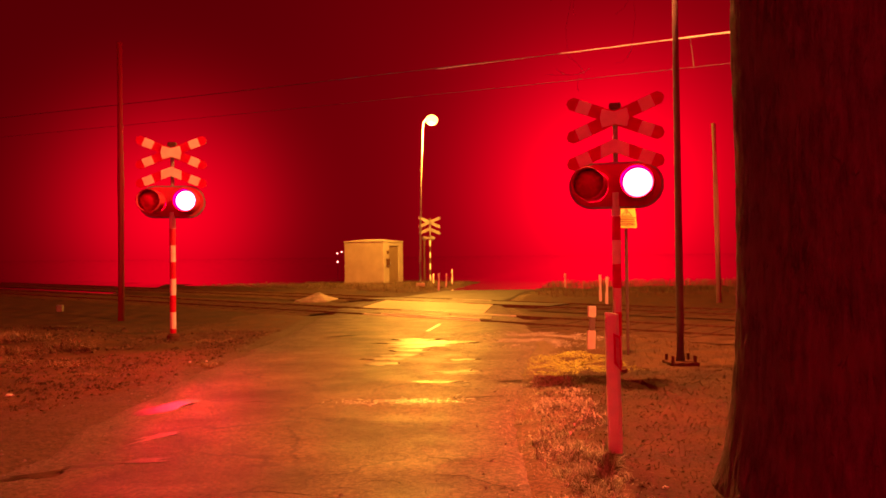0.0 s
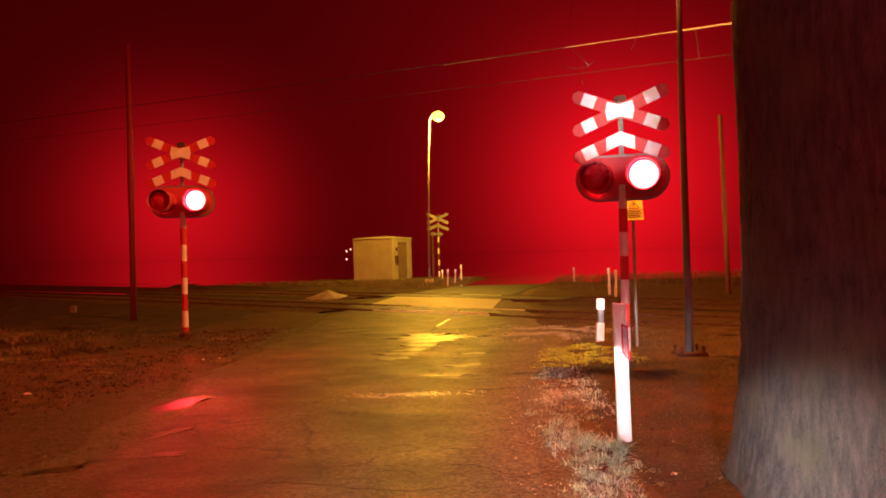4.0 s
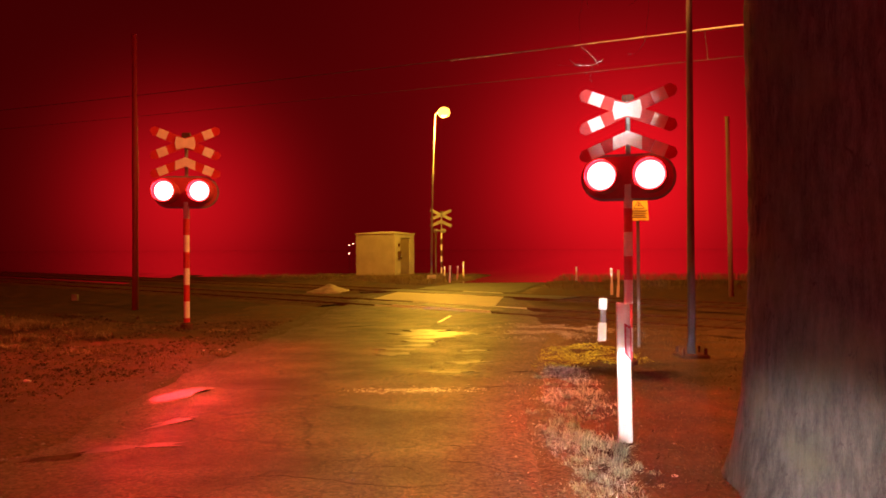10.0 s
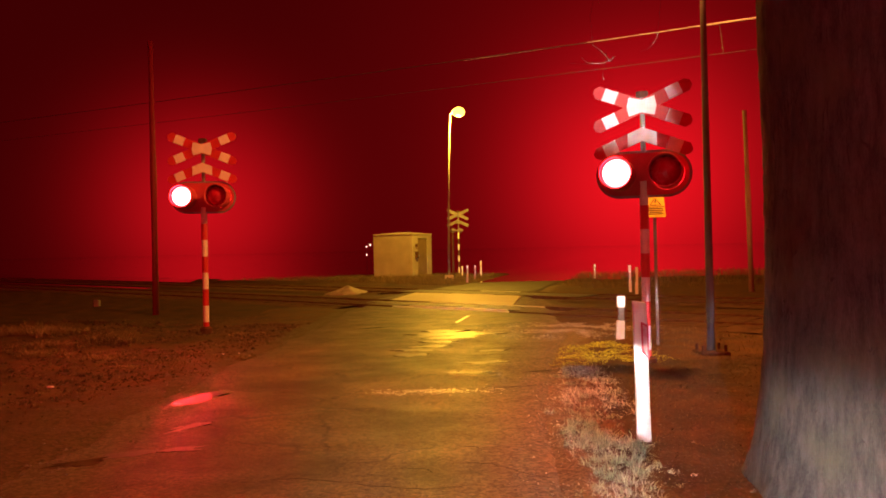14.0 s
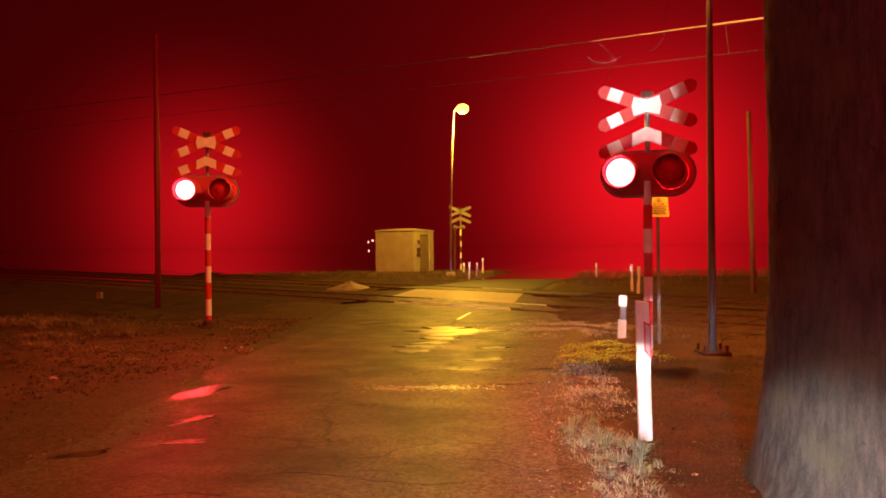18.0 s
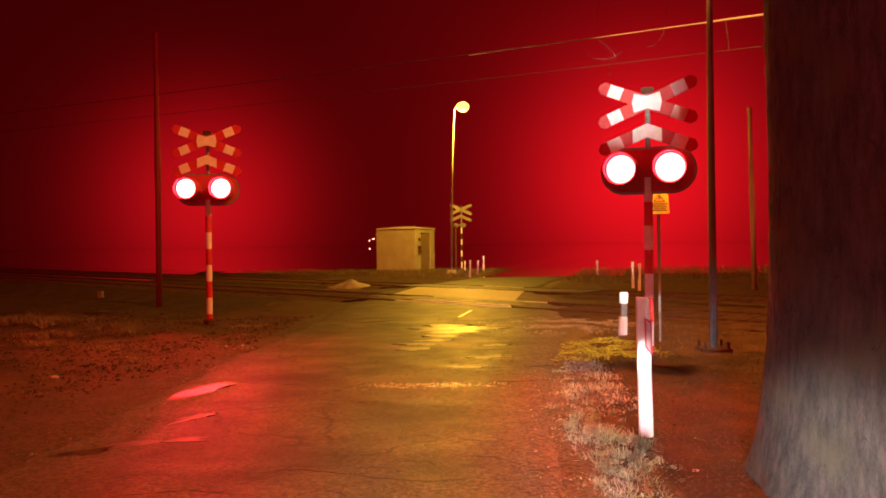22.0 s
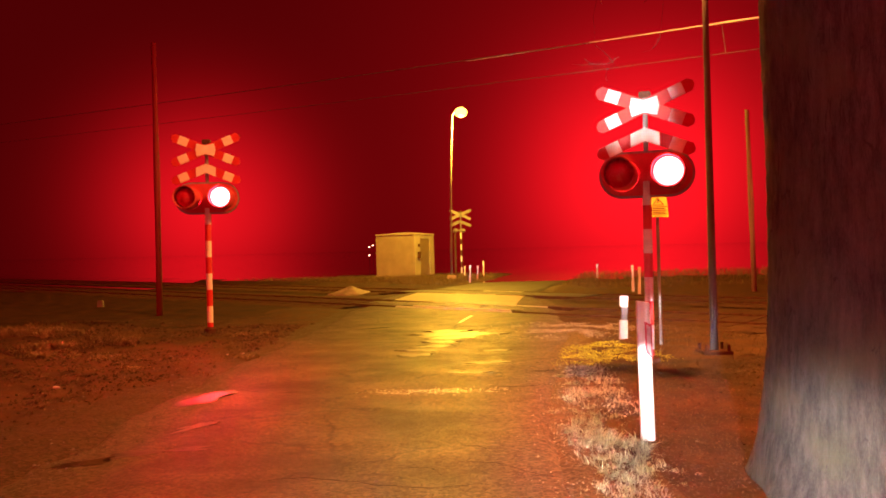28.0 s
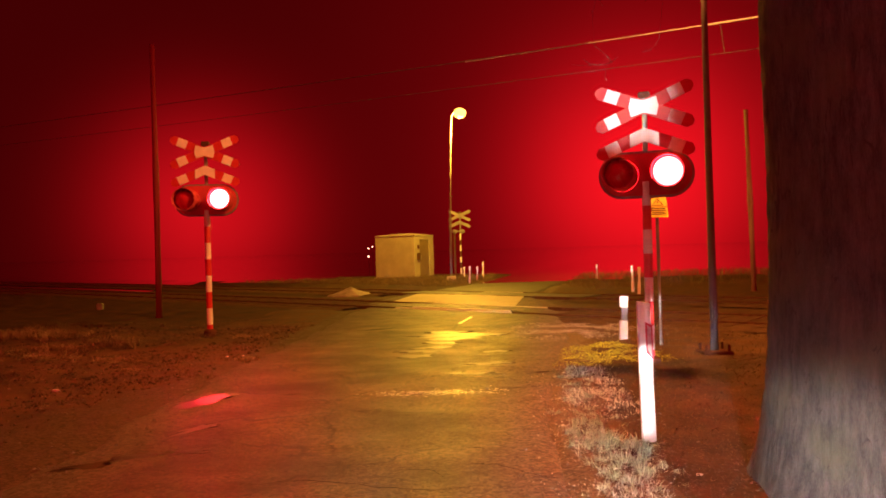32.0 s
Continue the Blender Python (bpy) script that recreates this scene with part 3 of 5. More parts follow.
def road():
    ys = [-60, -40, -25, -15, -10] + [-6 + 0.12 * i for i in range(230)] + [22 + 0.5 * i for i in range(42)]
    cols = 44
    verts, faces = [], []
    for y in ys:
        c, w = road_at(y)
        for i in range(cols + 1):
            f = 2 * i / cols - 1
            ww = w + 0.16 * rough(f > 0, y, 0.55, 11) + 0.14 * rough(f > 0, y, 1.3, 7) + 0.06 * rough(f > 0, y, 5, 3)
            x = c + f * ww
            z = 0.004 * rough(x, y, 1.1, 5) - 0.02 * max(0, abs(f) - 0.9) * 10 * 0.6
            verts.append((x, y, z - (0.03 if i in (0, cols) else 0)))
    n = cols + 1
    for j in range(len(ys) - 1):
        for i in range(cols):
            faces.append((j * n + i, j * n + i + 1, (j + 1) * n + i + 1, (j + 1) * n + i))
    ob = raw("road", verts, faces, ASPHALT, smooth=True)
    ob.data.materials.append(MIRROR_FIELD)
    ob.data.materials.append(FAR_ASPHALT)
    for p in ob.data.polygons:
        # far road made a mirror too, to carry the red sky downwards
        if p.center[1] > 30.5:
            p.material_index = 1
        elif track_d(p.center[0], p.center[1]) > 4.2:
            p.material_index = 2
    edge = ob.data.attributes.new("edge", "FLOAT", "POINT")
    edge.data.foreach_set("value", [max(0.0, (abs(2 * (k % n) / cols - 1) - 0.45) / 0.45) for k in range(len(verts))])
    # right half paler: pale grit, and headlamp light put into the colour
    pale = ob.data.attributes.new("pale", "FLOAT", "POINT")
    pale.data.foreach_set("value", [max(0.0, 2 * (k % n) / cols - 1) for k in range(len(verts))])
    tagged(ob, "narrow worn asphalt road, wet and cracked", "road", kind="structure")


def blob(cx, cy, rx, ry, turn, seed, n=40, wob=0.35):
    pts = []
    for k in range(n):
        a = 2 * math.pi * k / n
        r = 1 + wob * noise.noise((math.cos(a) * 1.6 + seed, math.sin(a) * 1.6, seed * 0.37)) + 0.5 * wob * noise.noise((math.cos(a) * 5, math.sin(a) * 5, seed))
        x, y = rx * r * math.cos(a), ry * r * math.sin(a)
        pts.append((cx + x * math.cos(turn) - y * math.sin(turn), cy + x * math.sin(turn) + y * math.cos(turn)))
    return pts


def sheet(name, pts, z, material, label, category):
    bm = bmesh.new()
    bm.faces.new([bm.verts.new((x, y, z)) for x, y in pts])
    bmesh.ops.triangulate(bm, faces=bm.faces[:])
    return tagged(finish(name, bm, material), label, category, kind="structure")


ground()
road()


def wet_slope(pts, slope_x, slope_y, material, label):
    """A wet patch whose top is tilted by the two slopes to mirror a lamp at the camera."""
    low = min(slope_x * x + slope_y * y for x, y in pts)
    mx, my = sum(p[0] for p in pts) / len(pts), sum(p[1] for p in pts) / len(pts)
    bm = bmesh.new()
    top = [bm.verts.new((x, y, 0.003 + slope_x * x + slope_y * y - low)) for x, y in pts]
    base = [bm.verts.new((mx + 1.25 * (x - mx), my + 2.0 * (y - my), -0.004)) for x, y in pts]
    n = len(pts)
    for k in range(n):
        bm.faces.new((base[k], base[(k + 1) % n], top[(k + 1) % n], top[k])).material_index = 1
    bmesh.ops.triangulate(bm, faces=[bm.faces.new(top)])
    return tagged(finish("wet_patch", bm, [material, ASPHALT]), label, "wet patch", kind="structure")


def puddles():
    # slopes picked to fit the lamp reflections in the camera's view
    wet_slope(blob(-2.40, 7.27, 0.31, 0.115, 1.02, 1, 64, 0.30), -0.03, 0.060, WATER, "shallow rainwater on the road edge, tilted to mirror the red lamp")
    for cx, cy, rx, ry, turn, seed in ((-2.10, 6.20, 0.20, 0.07, 0.9, 31), (-2.10, 5.42, 0.26, 0.09, 0.3, 33)):
        wet_slope(blob(cx, cy, rx, ry, turn, seed, 90, 0.95), -0.006, 0.014, WET_FILM, "glistening wet patch at the muddy road edge")
    for cx, cy, rx, ry, turn, seed, sx in ((0.05, 12.75, 0.36, 0.13, 0.1, 2, -0.02), (0.22, 12.30, 0.50, 0.17, 0.1, 17, -0.02), (0.10, 11.85, 0.36, 0.12, 0.1, 18, -0.03), (0.72, 12.3, 0.30, 0.09, 0.0, 8, 0.02),
                                           (-0.02, 11.35, 0.26, 0.09, 0.0, 9, -0.05), (-0.20, 10.85, 0.22, 0.08, 0.2, 10, -0.06), (-0.33, 10.45, 0.20, 0.09, 0.1, 12, -0.07), (-0.40, 10.0, 0.18, 0.10, 0.2, 13, -0.08),
                                           (0.30, 8.52, 0.17, 0.06, 0.0, 5, -0.03), (0.60, 9.25, 0.22, 0.07, 0.2, 6, 0.0), (0.75, 10.3, 0.18, 0.07, 0.2, 14, 0.0), (0.14, 8.60, 0.08, 0.04, 0.2, 15, -0.03)):
        wet_slope(blob(cx, cy, rx, ry, turn, seed, 90, 0.95), 0.3 * sx, 0.042, WET_FILM, "glistening wet patch in the worn asphalt")


def markings():
    """Worn remains of a stop line: many small flecks of paint."""
    rnd = random.Random(5)
    verts, faces = [], []
    for k in range(1000):
        x = rnd.triangular(-1.0, 0.75, -0.1)
        y = 7.44 + rnd.gauss(0, 0.075)
        if rnd.random() > 0.62 - 0.3 * abs(x + 0.1) + 0.7 * noise.noise((x * 6, y * 9, 1)):
            continue
        r = rnd.uniform(0.002, 0.011)
        i0 = len(verts)
        for a in range(7):
            q = r * rnd.uniform(0.5, 1.2)
            verts.append((x + 1.6 * q * math.cos(a * 0.9), y + q * math.sin(a * 0.9), 0.008))
        faces.append(tuple(range(i0, i0 + 7)))
    sheet("paint_dash", ((0.26, 14.2), (0.33, 14.2), (0.62, 15.6), (0.55, 15.6)), 0.009, STONE_PALE, "short worn white paint dash before the rails", "road marking")
    sheet("tar_seam", ((-1.62, 13.35), (-1.1, 13.55), (-0.82, 13.75), (-1.0, 13.72), (-1.3, 13.60)), 0.009, SOOT, "dark open seam in the asphalt", "road seam")
    sheet("pothole", blob(-2.52, 5.16, 0.22, 0.06, 0.35, 21, 70, 0.95), 0.007, MOULD, "dark shallow pothole at the muddy road edge", "pothole")
    tagged(raw("stop_line", verts, faces, STONE_PALE), "worn flecks of a white stop line on asphalt", "road marking", kind="stuff")


def crack(pts, width, seed):
    """An open crack or broken patch edge: a jagged dark strip that tapers at both ends."""
    rnd = random.Random(seed)
    line = []
    for (x0, y0), (x1, y1) in zip(pts, pts[1:]):
        n = max(3, int(math.hypot(x1 - x0, y1 - y0) / 0.05))
        line += [(x0 + (x1 - x0) * i / n + rnd.gauss(0, 0.008), y0 + (y1 - y0) * i / n + rnd.gauss(0, 0.008)) for i in range(n)]
    line.append(pts[-1])
    near, far = [], []
    for i, (x, y) in enumerate(line):
        w = width * min(1.0, 4.0 * min(i, len(line) - 1 - i) / len(line)) * rnd.uniform(0.4, 1.2) + 0.002
        near.append((x, y - w / 2))
        far.append((x, y + w / 2))
    verts = [(x, y, 0.007) for x, y in near + far]
    n = len(line)
    faces = [(i, i + 1, n + i + 1, n + i) for i in range(n - 1)]
    tagged(raw("road_crack", verts, faces, SOOT), "dark open crack in the worn asphalt", "road crack", "cracks in the road", kind="structure")


def cracks():
    for k, (pts, width) in enumerate(((((-1.35, 4.62), (-0.9, 4.70), (-0.45, 4.52), (-0.1, 4.42), (0.25, 4.50)), 0.010), (((-0.35, 4.86), (-0.12, 4.84), (-0.02, 4.66)), 0.010),
                                      (((0.10, 5.38), (0.24, 5.34), (0.30, 5.18)), 0.014), (((0.02, 4.98), (0.32, 4.92), (0.52, 4.70), (0.72, 4.55)), 0.010),
                                      (((0.42, 7.55), (0.80, 7.60), (1.15, 7.66)), 0.030), (((-1.70, 7.55), (-1.45, 7.58)), 0.030), (((0.95, 8.45), (1.30, 8.55)), 0.045),
                                      (((-1.9, 4.25), (-1.5, 4.32), (-1.1, 4.22)), 0.010))):
        crack(pts, width, 60 + k)


def loose_stones():
    rnd = random.Random(8)
    verts, faces = [], []
    for k in range(620):
        y = rnd.uniform(3.2, 13)
        c, w = road_at(y)
        x = c + rnd.choice((-1, 1)) * (w + rnd.gauss(0.1, 0.45)) if k % 4 else c + rnd.uniform(-w, w)
        r = rnd.uniform(0.006, 0.02) if k % 4 else rnd.uniform(0.004, 0.009)
        z = max(ground_z(x, y), 0.0 if abs(x - c) < w else -1)
        i0 = len(verts)
        for dx, dy, dz in ((1, 0, 0.2), (0.2, 1, 0.1), (-1, 0.1, 0.2), (-0.1, -1, 0.15), (0.1, 0.1, 0.9)):
            verts.append((x + r * dx * rnd.uniform(0.7, 1.3), y + r * dy * rnd.uniform(0.7, 1.3), z + r * dz))
        faces += [(i0, i0 + 1, i0 + 4), (i0 + 1, i0 + 2, i0 + 4), (i0 + 2, i0 + 3, i0 + 4), (i0 + 3, i0, i0 + 4)]
    tagged(raw("loose_stones", verts, faces, STONE), "small loose stones along the road edge", "stones", kind="stuff")


def gravel_spill():
    """Pale stones trodden into the soil where the verge meets the road before the rails."""
    rnd = random.Random(18)
    verts, faces = [], []
    for k in range(7000):
        x, y = 2.25 + rnd.gauss(0, 0.55), 12.7 + rnd.gauss(0, 0.6)
        if noise.noise((x * 2.2, y * 2.2, 3)) < -0.15 + 0.3 * rnd.random() or track_d(x, y) > -0.6:
            continue
        c, w = road_at(y)
        z = max(ground_z(x, y), 0.0 if abs(x - c) < w else -1)
        r = rnd.uniform(0.006, 0.022)
        i0 = len(verts)
        for dx, dy, dz in ((1, 0, 0.0), (0.2, 1, 0.0), (-1, 0.1, 0.0), (-0.1, -1, 0.0), (0.1, 0.1, 0.55)):
            verts.append((x + r * dx * rnd.uniform(0.7, 1.3), y + r * dy * rnd.uniform(0.7, 1.3), z + r * dz))
        faces += [(i0, i0 + 1, i0 + 4), (i0 + 1, i0 + 2, i0 + 4), (i0 + 2, i0 + 3, i0 + 4), (i0 + 3, i0, i0 + 4)]
    tagged(raw("gravel_spill", verts, faces, GRAVEL), "pale trodden gravel spilled at the road edge", "gravel", kind="stuff")


puddles()
markings()
cracks()
gravel_spill()
loose_stones()


def skew_slab(s0, s1, d0, d1, top, lean):
    """A slab between two lines along the track, its ends cut along the road."""
    bm = bmesh.new()
    ring = [(s0 + lean * d0, d0), (s1 + lean * d0, d0), (s1 + lean * d1, d1), (s0 + lean * d1, d1)]
    lo, hi = [bm.verts.new((x, y, -0.1)) for x, y in ring], [bm.verts.new((x, y, top)) for x, y in ring]
    bm.faces.new(hi)
    for i in range(4):
        bm.faces.new((lo[i], lo[(i + 1) % 4], hi[(i + 1) % 4], hi[i]))
    bmesh.ops.bevel(bm, geom=[e for e in bm.edges if all(v in hi for v in e.verts)], offset=0.004, segments=1, affect="EDGES")
    return bm


def railway():
    for k, off in enumerate((0.72, 5.2)):
        base = TRACK_A + TRACK_N * off
        turn = math.atan2(TRACK_DIR.y, TRACK_DIR.x)
        m = Matrix.Translation(base) @ Matrix.Rotation(turn, 4, "Z")
        tr = thing("railway_track", m, "railway track with dark ballast, sleepers and rails painted pale where they glint", "railway track", "tracks at the crossing", "structure")
        lo, hi = (-3.4, 2.3) if k == 0 else (-6.6, 0.4)
        for side, (x0, x1) in enumerate(((-60, lo), (hi, 60))):
            rnd = random.Random(20 + k * 2 + side)
            n, rowsn = 150, 9
            verts = [(x0 + (x1 - x0) * i / n, -1.75 + 3.5 * j / rowsn, (-0.03 if j in (0, rowsn) else -0.010) + rnd.uniform(-0.006, 0.006)) for i in range(n + 1) for j in range(rowsn + 1)]
            q = rowsn + 1
            faces = [(i * q + j, (i + 1) * q + j, (i + 1) * q + j + 1, i * q + j + 1) for i in range(n) for j in range(rowsn)]
            raw("ballast", verts, faces, BALLAST, tr, smooth=False)
        for y in (-0.7175, 0.7175):
            # only this span of each rail carries the painted glint
            shine = (-2.2, 1.4) if k == 0 else (-4.0, -2.4)
            for x0, x1, steel in ((-60, shine[0], RUST), (shine[0] + 0.001, shine[1], RAIL_GLINT), (shine[1] + 0.001, 60, RUST)):
                part("rail", box(x0, y - 0.036, -0.03, x1, y + 0.036, 0.019 if steel is RAIL_GLINT else 0.026, 0.002), steel, tr)
            part("rail_foot", box(-60, y - 0.065, -0.09, 60, y + 0.065, -0.025), RUST, tr)
        if k == 0:
            part("check_rail", box(-1.9, -0.43, -0.03, 1.1, -0.37, 0.021, 0.002), RAIL_GLINT, tr, "check rail beside the running rail, painted pale for its glint")
            for i in range(3):
                part("crossing_slab", skew_slab(-2.55 + 1.25 * i + 0.008, -1.30 + 1.25 * i - 0.008, -0.34, 0.64, 0.016, -0.66), ASPHALT, tr, "flat crossing slab between the rails")
        else:
            part("crossing_slab", box(lo, -0.6, -0.1, hi, 0.6, 0.018, 0.01), FAR_ASPHALT, tr, "flat crossing slab between the rails")
        me = None
        for i in range(-26, 27):
            x = i * 0.62
            if lo - 0.2 < x < hi + 0.2:
                continue
            if me is None:
                first = part("sleeper", box(-0.12, -1.25, -0.13, 0.12, 1.25, 0.0, 0.01), SLEEPER, tr)
                me = first.data
                first.location.x = x
            else:
                s = new("sleeper", me)
                s.parent = tr
                s.location.x = x
    # apron of pale concrete between the two tracks
    m = Matrix.Translation(TRACK_A) @ Matrix.Rotation(math.atan2(TRACK_DIR.y, TRACK_DIR.x), 4, "Z")
    ap = thing("crossing_apron", m, "pale concrete apron between the two tracks, tinted for yellow lamplight", "pavement", kind="structure")
    rnd = random.Random(3)
    for i in range(3):
        for j in range(3):
            s0, d0 = -2.9 + 1.4 * i, 1.52 + 0.96 * j
            part("slab", skew_slab(s0 + 0.003, s0 + 1.397, d0 + 0.003, d0 + 0.957, 0.02 + rnd.uniform(-0.002, 0.002), -0.60), APRON, ap)


railway()
# ---- crossing signals ----
def arm_outline(length, half):
    """One half-board from the centre to a pointed tip, along +x."""
    return ((0, -half), (length - 0.05, -half), (length, -half * 0.35), (length, half * 0.35), (length - 0.05, half), (0, half))


def board_arm(sig, centre, angle, mirror, name, length):
    """A red board arm with one white stripe proud of it."""
    m = Matrix.Translation(centre) @ Matrix.Rotation(math.pi if mirror else 0, 4, "Z") @ Matrix.Rotation(-angle, 4, "Y")
    bm = prism(arm_outline(length, 0.078), 0.012, m)
    bm.normal_update()
    for f in bm.faces:
        f.material_index = 1 if f.normal.y > 0.5 else 0
    arm = part(name, bm, [PAINT_RED, STEEL], sig)
    f = -0.009 if not mirror else 0.009
    for x0, x1 in ((length * 0.52, length * 0.79),):
        bm = prism(((x0, -0.076), (x1, -0.076), (x1, 0.076), (x0, 0.076)), 0.005, m @ Matrix.Translation((0, f, 0)))
        part("white_stripe", bm, PAINT_WHITE, arm, "white reflective stripe")
    return arm


INSERTS = []


def crossing_signal(m, label, lamp_z=2.36, cross_z=3.14, keyed=True, half=0.295, arm=0.635, drop=0.335):
    sig = thing("crossing_signal", m, label, "railway signal", "warning signals of the level crossing")
    a = math.atan2(0.245, 0.60)
    # banded pole
    z, k = -0.15, 0
    tops = [0.17] + [0.17 + 0.29 * i for i in range(1, 8)]
    for top in tops:
        bm = tube([(0, 0, z), (0, 0, top)], 0.052 if keyed else 0.042, 20)
        part("pole_band", bm, (PAINT_RED if keyed else RUST) if k % 2 == 0 else PAINT_WHITE, sig, "red band" if k % 2 == 0 else "white band", smooth=False)
        z, k = top, k + 1
    part("pole_top", tube([(0, 0.02, z), (0, 0.02, cross_z + 0.17)], 0.030, 16), STEEL, sig)
    part("base_collar", tube([(0, 0, -0.05), (0, 0, 0.06), (0, 0, 0.09)], [0.11, 0.11, 0.07], 16), RUST, sig)
    # X boards: the second diagonal lies just behind the first
    for sx in (1, -1):
        for dz in (a, -a):
            y = -0.055 if (dz > 0) == (sx > 0) else -0.040
            board_arm(sig, (0, y, cross_z), dz, sx < 0, "cross_arm", arm)
    hexa = ((-0.175, 0), (-0.15, -0.115), (0.0, -0.075), (0.15, -0.115), (0.175, 0), (0.15, 0.115), (0.0, 0.075), (-0.15, 0.115))
    part("cross_centre", prism(hexa, 0.006, Matrix.Translation((0, -0.068, cross_z))), PAINT_WHITE, sig, "white centre of the cross")
    # chevron for a second track
    for sx in (1, -1):
        board_arm(sig, (0, -0.050, cross_z - drop), -a, sx < 0, "chevron_arm", arm)
    t = math.tan(a)
    chev = ((-0.17, -0.17 * t - 0.082), (0, -0.082), (0.17, -0.17 * t - 0.082), (0.17, -0.17 * t + 0.082), (0, 0.082), (-0.17, -0.17 * t + 0.082))
    part("chevron_centre", prism(chev, 0.006, Matrix.Translation((0, -0.062, cross_z - drop))), PAINT_WHITE, sig, "white centre of the chevron")
    for dz in (0, -drop):
        part("clamp", box(-0.05, -0.035, cross_z + dz - 0.025, 0.05, 0.06, cross_z + dz + 0.025, 0.006), STEEL, sig)
    part("cap_box", box(-0.07, -0.03, cross_z + 0.11, 0.07, 0.07, cross_z + 0.19, 0.01), RUST, sig)
    # lamp head: pill board reddened for the glare, with a pale rim, two hooded lamps
    def pill(w, h, n=14):
        r = h / 2
        pts = [(w / 2 - r + r * math.cos(q), r * math.sin(q)) for q in [-math.pi / 2 + math.pi * i / n for i in range(n + 1)]]
        return pts + [(-x, -z2) for x, z2 in pts]
    if not keyed:
        for sx in (-1, 1):
            part("lamp_housing", tube([(0.2 * sx, -0.30, lamp_z), (0.2 * sx, -0.05, lamp_z)], [0.12, 0.08], 18), STEEL, sig, "round lamp housing seen from behind")
        part("lamp_bracket", box(-0.24, -0.08, lamp_z - 0.04, 0.24, -0.02, lamp_z + 0.04, 0.008), STEEL, sig)
        return sig
    part("lamp_rim", prism(pill(1.125, 0.565), 0.008, Matrix.Translation((0, -0.022, lamp_z))), STEEL, sig, "dull grey rim of the lamp board")
    part("lamp_board", prism(pill(1.07, 0.51), 0.010, Matrix.Translation((0, -0.030, lamp_z))), BOARD, sig, "lamp board reddened to match the lamp glare")
    part("board_back", prism(pill(1.13, 0.57), 0.006, Matrix.Translation((0, -0.013, lamp_z))), SOOT, sig, "dark back of the lamp board")
    part("board_bracket", box(-0.09, -0.008, lamp_z - 0.05, 0.09, 0.07, lamp_z + 0.05, 0.008), STEEL, sig)
    pair = []
    for sx in (-1, 1):
        x = half * sx
        bm = bmesh.new()
        n, prev = 28, None
        R, r0 = 0.196, 0.1845
        rings = []
        for rr, y in ((R, -0.037), (R, -0.46), (r0, -0.46), (r0, -0.040)):
            rings.append([bm.verts.new((x + rr * math.cos(2 * math.pi * i / n), y, lamp_z + rr * math.sin(2 * math.pi * i / n))) for i in range(n)])
        for q0, q1 in zip(rings, rings[1:]):
            for i in range(n):
                bm.faces.new((q0[i], q0[(i + 1) % n], q1[(i + 1) % n], q1[i]))
        bmesh.ops.recalc_face_normals(bm, faces=bm.faces)
        part("lamp_hood", bm, BOARD, sig, "lamp hood reddened to match the lamp glare", smooth=True)
        # the lamp turns its lit face to the front and away again
        bm = bmesh.new()
        bmesh.ops.create_uvsphere(bm, u_segments=32, v_segments=20, radius=0.182)
        for f in bm.faces:
            f.material_index = 0 if f.calc_center_median().y < -0.025 else 1
        lamp = part("lamp", bm, [RED_GLOW, LENS], sig, "round red warning lamp", smooth=True)
        lamp.location = (x, -0.25, lamp_z)
        pair.append(lamp)
    INSERTS.append((pair, lamp_z, half))
    return sig


near_signal = crossing_signal(pose(2.495, 8.93, 0.0, 0, 0, -21), "banded crossing signal with flashing red lamps beside the verge", 2.285, 3.10, half=0.28, arm=0.615)
left_signal = crossing_signal(pose(-4.155, 13.1, 0.06, 0, 0, 5), "banded crossing signal with flashing red lamps in rough grass", 2.375, 3.23, drop=0.325)
far_signal = crossing_signal(pose(0.95, 37.4, 0.0, 0, 0, 200), "banded crossing signal across the tracks seen from behind", 2.33, 3.13, keyed=False)


